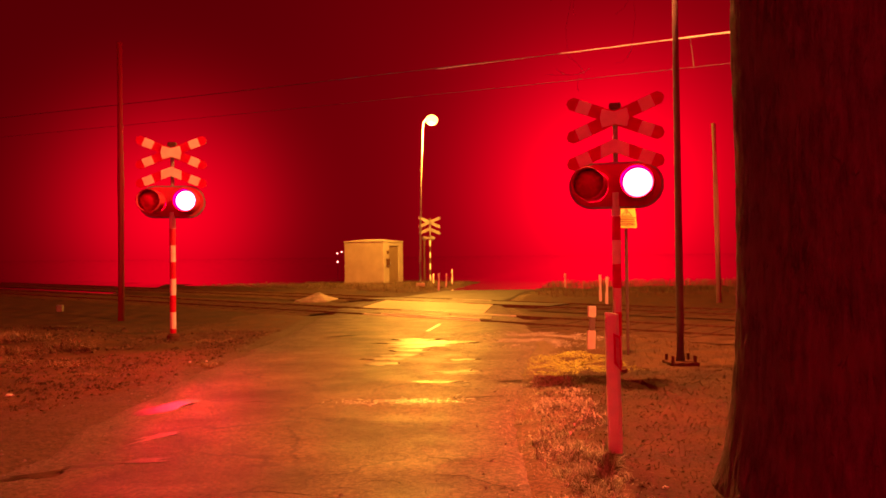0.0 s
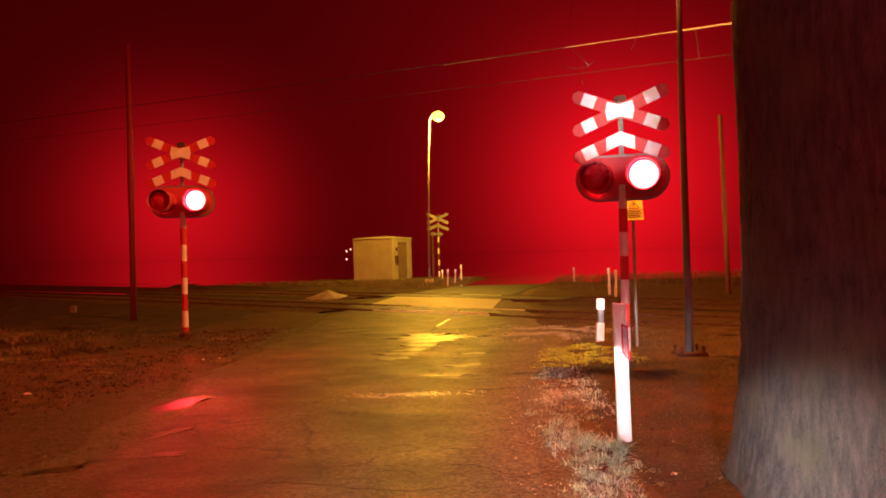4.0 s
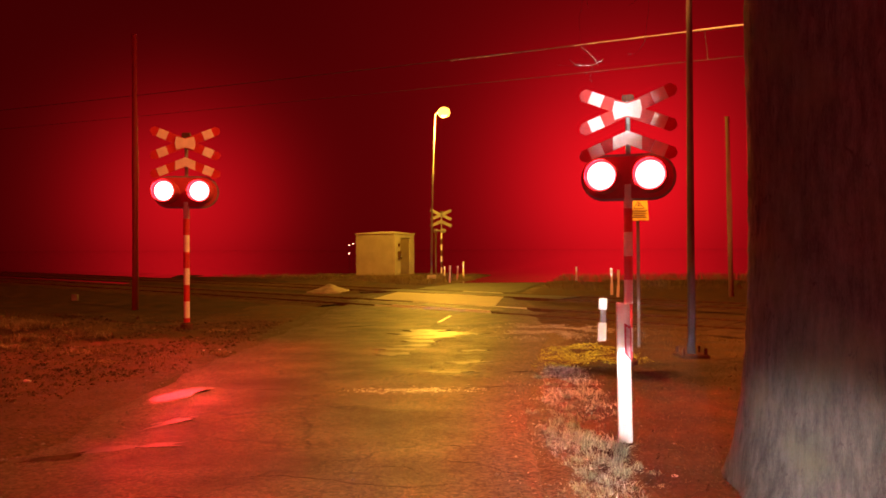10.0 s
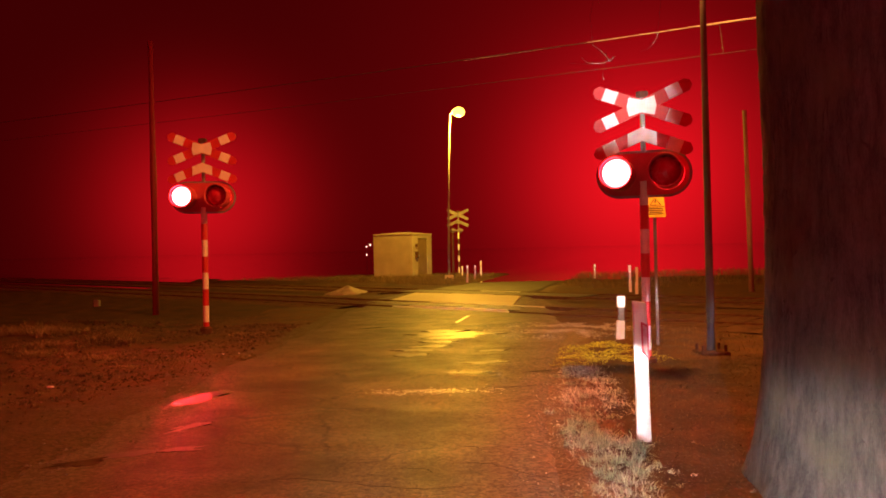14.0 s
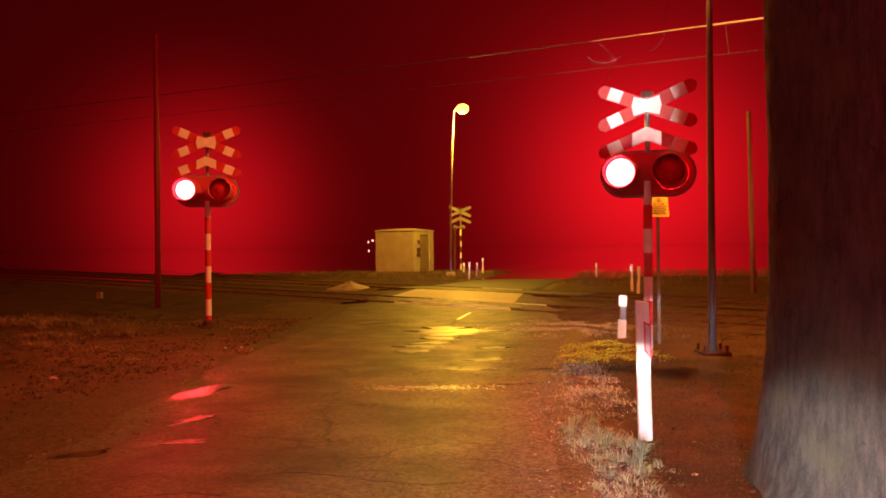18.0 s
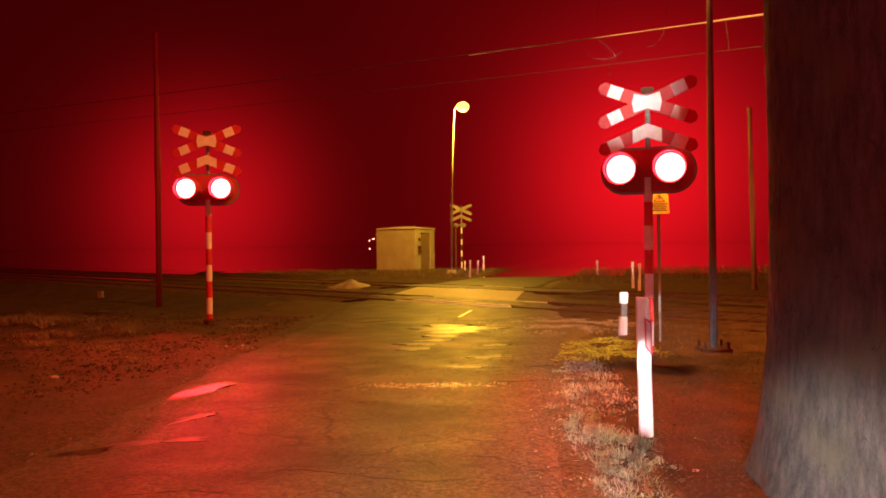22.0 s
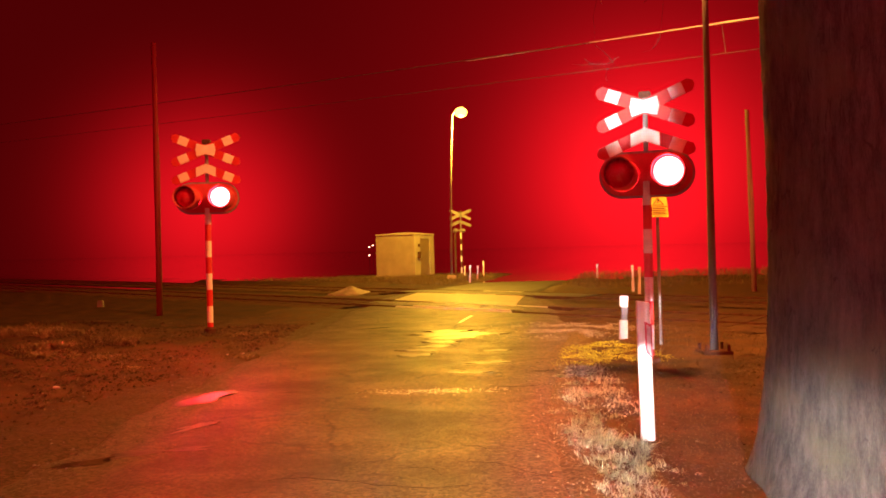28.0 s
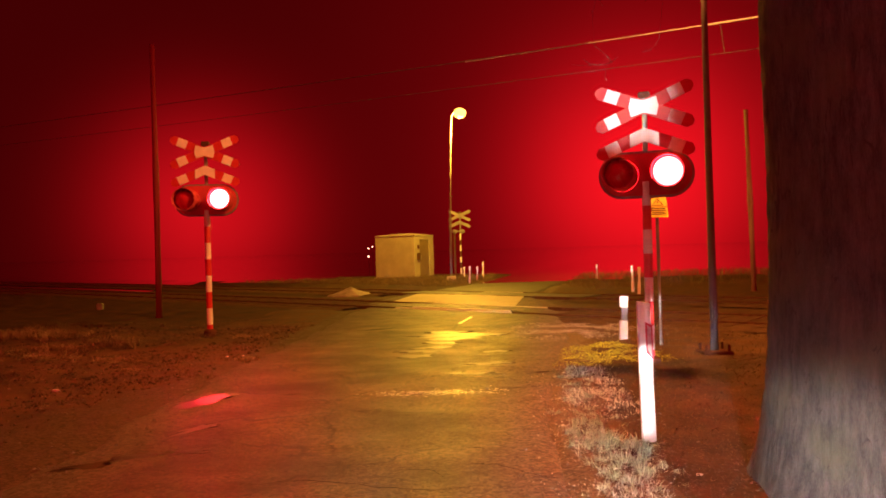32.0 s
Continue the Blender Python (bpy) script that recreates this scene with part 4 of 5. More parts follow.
def warning_plate():
    t = thing("warning_sign", pose(3.04, 10.5, 0.02, 0, 0, -8), "yellow high voltage warning sign on a thin steel post", "sign")
    part("post", tube([(0.045, 0, -0.2), (0.035, 0, 1.85)], 0.022, 14), STEEL, t)
    pl = part("plate", box(-0.075, -0.035, 1.795, 0.185, -0.027, 2.115, 0.003), YELLOW, t, "yellow sheet plate")
    pl.matrix_basis = Matrix.Translation((0, -0.03, 1.8)) @ Matrix.Rotation(radians(-24), 4, "X") @ Matrix.Translation((0, 0.03, -1.8))
    part("divider", box(-0.07, -0.040, 1.953, 0.18, -0.036, 1.961), PAINT_BLACK, pl)
    # triangle outline and bolt
    c, z0, z1, w, s = 0.055, 1.985, 2.095, 0.075, 0.009
    for p, q in (((c - w, z0), (c + w, z0)), ((c + w, z0), (c, z1)), ((c, z1), (c - w, z0))):
        d = Vector((q[0] - p[0], q[1] - p[1])).normalized()
        nrm = Vector((-d.y, d.x)) * s / 2
        part("triangle_line", prism(((p[0] - nrm.x, p[1] - nrm.y), (q[0] - nrm.x, q[1] - nrm.y), (q[0] + nrm.x, q[1] + nrm.y), (p[0] + nrm.x, p[1] + nrm.y)), 0.004, Matrix.Translation((0, -0.038, 0))), PAINT_BLACK, pl)
    bolt = ((c + 0.005, 2.075), (c - 0.018, 2.03), (c - 0.002, 2.034), (c - 0.012, 1.995), (c + 0.018, 2.044), (c + 0.003, 2.04), (c + 0.018, 2.07))
    part("bolt_mark", prism(bolt, 0.004, Matrix.Translation((0, -0.038, 0))), PAINT_BLACK, pl)
    for z, wd in ((1.925, 0.19), (1.895, 0.21), (1.865, 0.17), (1.838, 0.2)):
        part("text_bar", box(c - wd / 2, -0.040, z, c + wd / 2, -0.036, z + 0.013), PAINT_BLACK, pl)


warning_plate()


# ---- posts ----
def delineator(m, label, height=1.0, width=0.12, band=True, lean=0.0):
    t = thing("delineator_post", m, label, "road post", "roadside posts")
    w, d, h = width / 2, width * 0.42, height
    outline = ((-w, -d * 0.75), (w * 0.35, -d), (w, -d * 0.55), (w * 0.9, d * 0.4), (0, d), (-w * 0.9, d * 0.4))
    bm = bmesh.new()
    lo = [bm.verts.new((x, y, -0.15)) for x, y in outline]
    hi = [bm.verts.new((x * 0.92, y * 0.92, h - 0.04 + (0.035 if x < 0 else 0.02))) for x, y in outline]
    bm.faces.new(lo[::-1])
    bm.faces.new(hi)
    for i in range(6):
        bm.faces.new((lo[i], lo[(i + 1) % 6], hi[(i + 1) % 6], hi[i]))
    bmesh.ops.recalc_face_normals(bm, faces=bm.faces)
    bmesh.ops.bevel(bm, geom=[e for e in bm.edges], offset=0.006, segments=2, affect="EDGES")
    part("body", bm, PAINT_WHITE, t, "white plastic post")
    if band:
        x0, x1 = -w * 0.08, w * 0.88
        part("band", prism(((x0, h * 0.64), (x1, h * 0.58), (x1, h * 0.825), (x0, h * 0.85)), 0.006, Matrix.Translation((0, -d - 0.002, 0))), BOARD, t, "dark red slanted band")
        part("reflector", prism(((x0 + 0.012, h * 0.655), (x1 - 0.012, h * 0.605), (x1 - 0.012, h * 0.81), (x0 + 0.012, h * 0.83)), 0.006, Matrix.Translation((0, -d - 0.005, 0))), REFLECTOR, t, "dull red reflector")
    return t


delineator(pose(1.47, 5.38, 0.0, 0, -1.0, 4), "white delineator post with a dull red reflector, leaning slightly", 1.04, 0.108)


def small_post(x, y, h, w=0.10, banded=False):
    t = thing("marker_post", pose(x, y, 0, 0, random.Random(int(x * 100)).uniform(-2, 2), 0), "short white marker post with a dark band beside the road", "road post", "marker posts at the crossing")
    part("lower", box(-w / 2, -w * 0.3, -0.15, w / 2, w * 0.3, h * 0.44, 0.008), PAINT_WHITE, t)
    part("middle", box(-w * 0.28, -w * 0.28, h * 0.44 + 0.001, w * 0.42, w * 0.28, h * 0.74, 0.006), PAINT_WHITE if not banded else STEEL, t)
    part("head", box(-w / 2, -w * 0.3, h * 0.74 + 0.001, w / 2, w * 0.3, h, 0.008), PAINT_WHITE, t)


small_post(2.72, 11.2, 0.66, 0.12, True)
for px, py, ph in ((6.54, 31.3, 0.62), (5.79, 22.5, 0.80), (5.66, 21.3, 0.78), (1.10, 30.4, 0.72), (1.53, 32.9, 0.64), (1.97, 35.9, 0.78), (1.06, 36.2, 0.55)):
    small_post(px, py, ph, 0.08)


# ---- masts, street lamps, poles, wires ----
def lamp_mast():
    t = thing("lamp_mast", pose(3.495, 9.55, 0), "galvanised street lamp mast on a bolted base plate", "street lamp", "street lamps")
    part("shaft", tube([(0, 0, 0.05), (0, 0, 0.5), (-0.01, 0, 4), (-0.02, 0, 7.7)], [0.060, 0.050, 0.038, 0.032], 24), MAST, t, smooth=True)
    part("base_plate", box(-0.19, -0.17, -0.05, 0.19, 0.17, 0.045, 0.01), RUST, t, "rusty base plate")
    for sx in (-1, 1):
        for sy in (-1, 1):
            part("anchor_bolt", tube([(0.145 * sx, 0.12 * sy, 0.04), (0.145 * sx, 0.12 * sy, 0.13)], 0.02, 8), RUST, t)
    part("arm", tube([(-0.02, 0, 7.6), (-0.08, 0.08, 7.72), (-0.16, 0.15, 7.74)], 0.03, 12), STEEL, t)
    part("lamp_head", box(-0.32, -0.13, -0.06, 0.32, 0.13, 0.06, 0.03, Matrix.Translation((-0.22, 0.20, 7.68)) @ Matrix.Rotation(radians(128), 4, "Z")), STEEL, t)
    part("bowl", box(-0.2, -0.09, -0.02, 0.2, 0.09, 0.0, 0.008, Matrix.Translation((-0.22, 0.20, 7.615)) @ Matrix.Rotation(radians(128), 4, "Z")), SODIUM_GLOW, t, "lit sodium lamp bowl")


def far_street_lamp():
    t = thing("street_lamp", pose(0.39, 33.1, 0.1), "slim grey street lamp with a lit sodium head", "street lamp", "street lamps")
    part("pole", tube([(0, 0, -0.2), (0.0, 0, 1.2), (0.05, 0, 4.0), (0.19, 0, 7.35)], [0.066, 0.054, 0.038, 0.028], 16), STEEL, t, smooth=True)
    part("base", box(-0.2, -0.2, -0.2, 0.2, 0.2, 0.12, 0.02), CONCRETE, t)
    part("arm", tube([(0.19, 0, 7.3), (0.29, 0, 7.45), (0.46, 0, 7.5)], 0.032, 10), STEEL, t)
    part("head", box(0.33, -0.12, 7.44, 0.86, 0.12, 7.56, 0.04), STEEL, t)
    bm = bmesh.new()
    bmesh.ops.create_uvsphere(bm, u_segments=20, v_segments=12, radius=0.25)
    bmesh.ops.transform(bm, matrix=Matrix.LocRotScale((0.58, -0.06, 7.42), None, (1.1, 1, 0.9)), verts=bm.verts)
    b = part("bowl", bm, SODIUM_GLOW, t, "lit sodium lamp bowl", smooth=True)
    b.visible_shadow = False


def pole(x, y, h, r, label, lean=0.0, foot=True, material=CONCRETE):
    t = thing("utility_pole", pose(x, y, 0, 0, lean, 0), label, "pole", "roadside poles")
    part("shaft", tube([(0, 0, -0.3), (0.01, 0, h * 0.5), (0, 0, h)], [r, r * 0.9, r * 0.72], 16), material, t, smooth=True)
    if foot:
        part("footing", box(-r * 1.3, -r * 1.5, -0.3, r * 1.3, r * 1.2, 0.28, 0.03), CONCRETE, t)
        part("strap", tube([(0, 0, h * 0.55), (0, 0, h * 0.55 + 0.06)], r * 0.98, 16), STEEL, t)


lamp_mast()
far_street_lamp()
pole(8.90, 21.1, 5.2, 0.085, "slim weathered wooden pole with a worn side", -1.0, False, WOOD)
pole(-6.9, 17.9, 6.6, 0.085, "slim pole standing in the dark, reddened to match the glare", 0.0, False, GLARE_RED)


def marker_pole():
    t = thing("banded_pole", pose(0.65, 37.0, 0), "banded pole near the hut with shade put into its dark bands", "pole")
    # bands coloured dark so that the pole looks unlit
    for k in range(8):
        part("band", tube([(0, 0, -0.1 + 0.3 * k), (0, 0, 0.2 + 0.3 * k)], 0.05, 10), RUST if k % 2 else SLEEPER, t)


marker_pole()


def wire(name, pts, r, material, label, group):
    ob = finish(name, tube(pts, r, 8), material)
    return tagged(ob, label, "overhead wire", group)


def span(p, q, sag, n=24):
    p, q = Vector(p), Vector(q)
    return [p.lerp(q, i / n) - Vector((0, 0, sag * 4 * (i / n) * (1 - i / n))) for i in range(n + 1)]


WIRE_A, WIRE_U = Vector((0.10, 16.70, 0)), Vector((5.85, -3.0, 0)).normalized()
for z, r, material, label in ((5.60, 0.008, WIRE_DARK, "overhead carrier wire above the tracks"), (5.0, 0.005, WIRE_DARK, "thin overhead contact wire above the tracks")):
    a, b = WIRE_A - WIRE_U * 32 + Vector((0, -0.1, z + 0.5)), WIRE_A + WIRE_U * 24 + Vector((0, -0.1, z - 0.05))
    mid = WIRE_A + WIRE_U * 3 + Vector((0, -0.1 * (z < 5.3), z))
    wire("overhead_wire", span(a, mid, 0.05) + span(mid, b, 0.0)[1:], r, material, label, "catenary wires")
# pale sleeve made up for the bright bar beside the mast, tapered into the wire
sleeve = [WIRE_A + WIRE_U * s + Vector((0, -0.1 * (s - 3) / 24, 5.6 - 0.05 * (s - 3) / 21)) for s in (0.6, 3.0, 5.55, 5.75, 8.5)]
wire("wire_sleeve", sleeve, [0.005, 0.0075, 0.0120, 0.021, 0.021], WIRE, "made-up pale thick sleeve over the bright end of the carrier wire", "catenary wires")


def dropper(s, z0, z1):
    p = WIRE_A + WIRE_U * s
    wire("dropper_wire", [(p.x, p.y, z0), (p.x + 0.02, p.y - 0.05, (z0 + z1) / 2), (p.x + 0.03, p.y - 0.1, z1)], 0.005, WIRE_DARK, "thin dropper between the two overhead wires", "catenary wires")


dropper(5.95, 5.6, 5.0)


# ---- hut ----
def hut():
    m = Matrix.Translation((-1.42, 37.5, 0.0)) @ Matrix.Rotation(radians(-26), 4, "Z")
    t = thing("equipment_hut", m, "small pale plastered equipment hut with a brown door", "hut")
    w, d, h = 2.28, 2.2, 2.16
    # corner nearest the door at the origin; the long wall runs to -x, the door wall to +y
    part("front_wall", box(-w, 0, -0.2, 0, 0.12, h), PLASTER, t)
    part("back_wall", box(-w, d - 0.12, -0.2, 0, d, h), PLASTER, t)
    part("side_wall", box(-w, 0.12, -0.2, -w + 0.12, d - 0.12, h), PLASTER, t)
    part("door_pier", box(-0.12, 0.12, -0.2, 0, 0.62, h), PLASTER, t)
    part("door_pier", box(-0.12, 1.72, -0.2, 0, d - 0.12, h), PLASTER, t)
    part("door_lintel", box(-0.12, 0.62, 1.98, 0, 1.72, h), PLASTER, t)
    part("corner_strip", box(-0.1, -0.012, -0.1, 0.012, 0.08, h - 0.02, 0.004), ROOF, t)
    door = part("door", box(-0.09, 0.64, 0.0, -0.04, 1.70, 1.97, 0.006), DOOR, t, "brown metal door")
    part("panel", box(-0.04, 0.76, 0.15, -0.032, 1.58, 0.9, 0.003), DOOR, door)
    part("panel", box(-0.04, 0.76, 1.02, -0.032, 1.58, 1.85, 0.003), DOOR, door)
    part("handle", box(-0.04, 0.72, 0.95, 0.02, 0.76, 1.15, 0.006), STEEL, door)
    part("lock_box", box(0.0, 0.30, 0.95, 0.10, 0.52, 1.30, 0.01), RUST, t, "small dark box on the wall")
    part("wall_lamp", box(0.0, 0.36, 1.55, 0.07, 0.48, 1.7, 0.01), RUST, t)
    bm = box(-w - 0.03, -0.03, h, 0.03, d + 0.03, h + 0.07, 0.012)
    part("roof_slab", bm, ROOF, t, "pale overhanging roof slab")
    bm = bmesh.new()
    b = [bm.verts.new(p) for p in ((-w - 0.01, -0.01, h + 0.069), (0.01, -0.01, h + 0.069), (0.01, d + 0.01, h + 0.069), (-w - 0.01, d + 0.01, h + 0.069))]
    r = [bm.verts.new(p) for p in ((-w * 0.68, d * 0.5, h + 0.17), (-w * 0.32, d * 0.5, h + 0.17))]
    for f in ((b[0], b[1], r[1], r[0]), (b[1], b[2], r[1]), (b[2], b[3], r[0], r[1]), (b[3], b[0], r[0])):
        bm.faces.new(f)
    part("roof_cap", bm, ROOF, t, "low hipped roof cap")


hut()


def distant_lights():
    # distant lights placed beside the hut to fit the camera's view; stakes added
    for x, z in ((-3.88, 1.58), (-3.67, 1.66), (-3.88, 1.14)):
        t = thing("distant_light", pose(x, 39.0, 0.03), "small lit pinkish distant light, placed near on an added thin stake", "lamp", "small lamps beside the hut")
        bm = bmesh.new()
        bmesh.ops.create_icosphere(bm, subdivisions=2, radius=0.034)
        bmesh.ops.translate(bm, verts=bm.verts, vec=(0, 0, z))
        part("bulb", bm, DISTANT_GLOW, t, "lit lamp", smooth=True)
        part("stake", tube([(0, 0.05, -0.5), (0, 0.05, z)], 0.008, 6), SOOT, t)


distant_lights()


# ---- tree ----
def tree():
    t = thing("roadside_tree", pose(2.395, 4.32, 0), "thick grey-barked roadside tree with bare twigs", "tree")
    n, rows_n, top = 230, 330, 6.2
    verts, faces = [], []
    for j in range(rows_n + 1):
        z = -0.1 + (top + 0.1) * (j / rows_n) ** 1.25
        r = 0.475 + 0.12 * math.exp(-max(z, 0) / 0.36) + 0.03 * math.exp(-max(z, 0) / 0.9) - 0.006 * z
        for i in range(n):
            a = 2 * math.pi * i / n
            root = 0.045 * math.exp(-max(z, 0) / 0.18) * math.cos(5 * a + 0.8)
            ca, sa = math.cos(a), math.sin(a)
            w = a + 0.10 * noise.noise((ca * 2, sa * 2, z * 1.3))
            ridge = abs(noise.noise((math.cos(w) * 15, math.sin(w) * 15, z * 2.6)))
            ridge2 = abs(noise.noise((math.cos(w) * 34, math.sin(w) * 34, z * 7.0 + 5)))
            fine = noise.noise((ca * 26, sa * 26, z * 6))
            rr = r + root + 0.010 * min(ridge * 4.0, 1) + 0.006 * min(ridge2 * 3.0, 1) + 0.005 * fine + 0.02 * noise.noise((ca, sa, z * 0.9))
            verts.append((rr * ca + 0.044 - 0.012 * z, rr * sa - 0.024, z))
    for j in range(rows_n):
        for i in range(n):
            faces.append((j * n + i, j * n + (i + 1) % n, (j + 1) * n + (i + 1) % n, (j + 1) * n + i))
    faces.append(tuple(rows_n * n + i for i in range(n)))
    raw("trunk", verts, faces, BARK, t, smooth=True)
    rnd = random.Random(11)
    limbs = [((-0.1, 0.1, 5.6), (-1.0, 1.6, 6.0)), ((0.1, -0.1, 5.4), (1.4, -0.9, 7.2)), ((-0.1, -0.2, 5.8), (-1.6, -1.0, 7.6)), ((0, 0.2, 5.9), (0.5, 1.2, 8.2))]
    for p, q in limbs:
        p, q = Vector(p), Vector(q)
        mid = p.lerp(q, 0.5) + Vector((0, 0, 0.35))
        part("limb", tube([p, p.lerp(mid, 0.5), mid, mid.lerp(q, 0.5), q], [0.17, 0.13, 0.10, 0.07, 0.03], 10), BARK, t, smooth=True)
        for k in range(10):
            s = mid.lerp(q, rnd.random())
            e = s + Vector((rnd.uniform(-0.9, 0.6), rnd.uniform(-0.5, 0.9), rnd.uniform(-0.2, 0.9)))
            part("twig", tube([s, s.lerp(e, 0.5) + Vector((0, 0, 0.1)), e], [0.018, 0.012, 0.004], 6), BARK, t)
    # thin twigs that hang below the front limb, curled ends painted pale as if lamplit
    def hanging(pts, r, material, label=""):
        part("twig", tube([(x, 1.68, z) for x, z in pts] if len(pts[0]) == 2 else pts, r, 5), material, t, label)

    hanging([(-0.92, 1.60, 6.0), (-0.98, 1.66, 4.6), (-1.0, 1.68, 3.75)], [0.005, 0.002, 0.0015], BARK)
    hanging([(-0.70, 1.62, 5.9), (-0.72, 1.64, 4.6), (-0.56, 1.68, 3.6)], [0.004, 0.002, 0.0012], BARK)
    for pts in (((-1.0, 3.75), (-1.04, 3.60), (-1.055, 3.474)), ((-1.0, 3.75), (-1.07, 3.68), (-1.13, 3.64)), ((-1.055, 3.60), (-1.12, 3.30), (-1.105, 3.069)), ((-0.56, 3.6), (-0.545, 3.4), (-0.575, 3.155)),
                ((-0.99, 2.969), (-1.02, 2.88), (-1.03, 2.808)), ((-1.30, 2.925), (-1.22, 2.915), (-1.08, 2.915)), ((-0.615, 3.06), (-0.66, 3.02), (-0.72, 3.01)), ((-1.0, 3.70), (-1.15, 3.56), (-1.25, 3.52)), ((-0.56, 3.6), (-0.64, 3.46), (-0.71, 3.41))):
        hanging(pts, 0.0010, BARK)
    for pts in (((-1.20, 2.965), (-1.15, 2.925), (-1.08, 2.915), (-1.02, 2.920), (-0.98, 2.932), (-0.92, 2.973)), ((-0.575, 3.155), (-0.58, 3.12), (-0.615, 3.06)), ((-1.03, 2.808), (-1.015, 2.784)),
                ((-1.055, 3.474), (-1.05, 3.43), (-1.038, 3.40)), ((-1.13, 3.64), (-1.115, 3.61), (-1.095, 3.585)), ((-0.567, 3.592), (-0.53, 3.576), (-0.487, 3.588)), ((-1.105, 3.069), (-1.05, 3.03), (-0.99, 2.969), (-0.965, 2.925))):
        hanging(pts, 0.0018, TWIG, "curled twig end painted pale as if lamplit")


tree()


# ---- grass and litter ----
def blades(name, spots, material, label, rnd, wide=1.0):
    """spots: x, y, height, spread, and for some the way they lean."""
    verts, faces = [], []
    for x, y, h, s, *way in spots:
        z = ground_z(x, y) - 0.01
        a = way[0] if way else rnd.uniform(0, 2 * math.pi)
        dx, dy = s * math.cos(a), s * math.sin(a)
        w = wide * rnd.uniform(0.0007, 0.0017) * (1 + y * 0.16)
        px, py = -math.sin(a) * w, math.cos(a) * w
        i0 = len(verts)
        for f, g in ((0, 1), (0.5, 0.8), (0.85, 0.45)):
            bx, by, bz = x + dx * f * f, y + dy * f * f, z + h * (f - 0.25 * f * f * (s / max(h, 0.01)))
            verts += [(bx + px * g, by + py * g, bz), (bx - px * g, by - py * g, bz)]
        verts.append((x + dx, y + dy, z + h * (1 - 0.4 * min(s / max(h, 0.01), 1.5))))
        faces += [(i0, i0 + 1, i0 + 3, i0 + 2), (i0 + 2, i0 + 3, i0 + 5, i0 + 4), (i0 + 4, i0 + 5, i0 + 6)]
    return tagged(raw(name, verts, faces, material), label, "grass", kind="stuff")


def grass():
    rnd = random.Random(21)
    spots = []
    # tufts on the verge by the post: clumps of arching blades that lean their own way
    for cx, cy, n, r, h in ((1.10, 4.72, 26, 0.20, 0.10), (1.24, 5.15, 34, 0.20, 0.13), (1.02, 5.55, 26, 0.19, 0.11), (1.22, 6.0, 20, 0.22, 0.08), (0.98, 4.35, 18, 0.2, 0.06),
                            (1.30, 4.45, 10, 0.18, 0.06), (1.12, 6.55, 12, 0.28, 0.06), (1.38, 7.3, 12, 0.30, 0.06), (1.5, 8.2, 14, 0.3, 0.05)):
        for k in range(n):
            q, a = r * math.sqrt(rnd.random()), rnd.uniform(0, 6.283)
            tx, ty, lean, tall = cx + 0.9 * q * math.cos(a), cy + 1.6 * q * math.sin(a), rnd.uniform(0, 6.283), h * rnd.uniform(0.35, 1.1)
            for j in range(rnd.randint(14, 34)):
                spots.append((tx + rnd.gauss(0, 0.022), ty + rnd.gauss(0, 0.022), tall * rnd.uniform(0.4, 1.15), tall * rnd.uniform(0.3, 1.3), lean + rnd.gauss(0, 0.9)))
    blades("grass_tufts", spots, GRASS_DRY, "pale green-grey grass tufts along the road edge", rnd, 1.25)
    spots = []
    for k in range(27000):
        y = 3.3 + 5.7 * rnd.random() ** 0.9
        c, w = road_at(y)
        q = rnd.gauss(0.22, 0.27)
        x = c + w + q
        if noise.noise((x * 2.2, y * 1.6, 2)) + 0.4 * noise.noise((x * 7, y * 7, 5)) < -0.05 + 0.5 * rnd.random() or q > 0.7 or (y < 6.2 and q > 0.5):
            continue
        tall = 0.35 if q < 0.05 else 1.0
        spots.append((x, y, tall * (rnd.uniform(0.010, 0.03) + 0.05 * rnd.random() ** 3), rnd.uniform(0.02, 0.09), 1.2 + rnd.gauss(0, 1.3)))
    blades("dead_grass", spots, GRASS_MAT, "flattened dead grass matted along the road edge", rnd, 1.3)
    spots = []
    for k in range(34000):
        x, y = rnd.uniform(1.35, 3.4), rnd.uniform(8.7, 11.2)
        c, w = road_at(y)
        if rnd.random() > (x - c - w + 0.1) / 0.7 or track_d(x, y) > -1.3 or (y < 9.4 and x > 3.0) or y > 10.7 + 0.6 * noise.noise((x * 2, y * 2, 1)):
            continue
        if x > 2.7 + 0.5 * noise.noise((x, y, 6)) and rnd.random() < 0.8:
            continue
        if y < 8.95 + 0.35 * noise.noise((x * 3, y * 3, 4)) or rnd.random() < (x - 1.9) / 1.1 or noise.noise((x * 3.5, y * 3.5, 14)) < -0.3 + 0.3 * rnd.random():
            continue
        spots.append((x, y, rnd.uniform(0.012, 0.045), rnd.uniform(0.03, 0.10)))
    blades("short_grass", spots, GRASS_YELLOW, "short yellowed grass lit by the street lamp", rnd, 1.6)
    spots = []
    for k in range(22000):
        y = 3.4 + 13 * rnd.random()
        c, w = road_at(y)
        x = c - w + 0.05 - abs(rnd.gauss(0, 2.8))
        if rnd.random() < 1.1 * shoulder(x, y):
            continue
        if track_d(x, y) > -1.4 or noise.noise((x * 0.8, y * 0.8, 3)) < -0.35 + 0.5 * rnd.random():
            continue
        spots.append((x, y, rnd.uniform(0.012, 0.05), rnd.uniform(0.02, 0.09)))
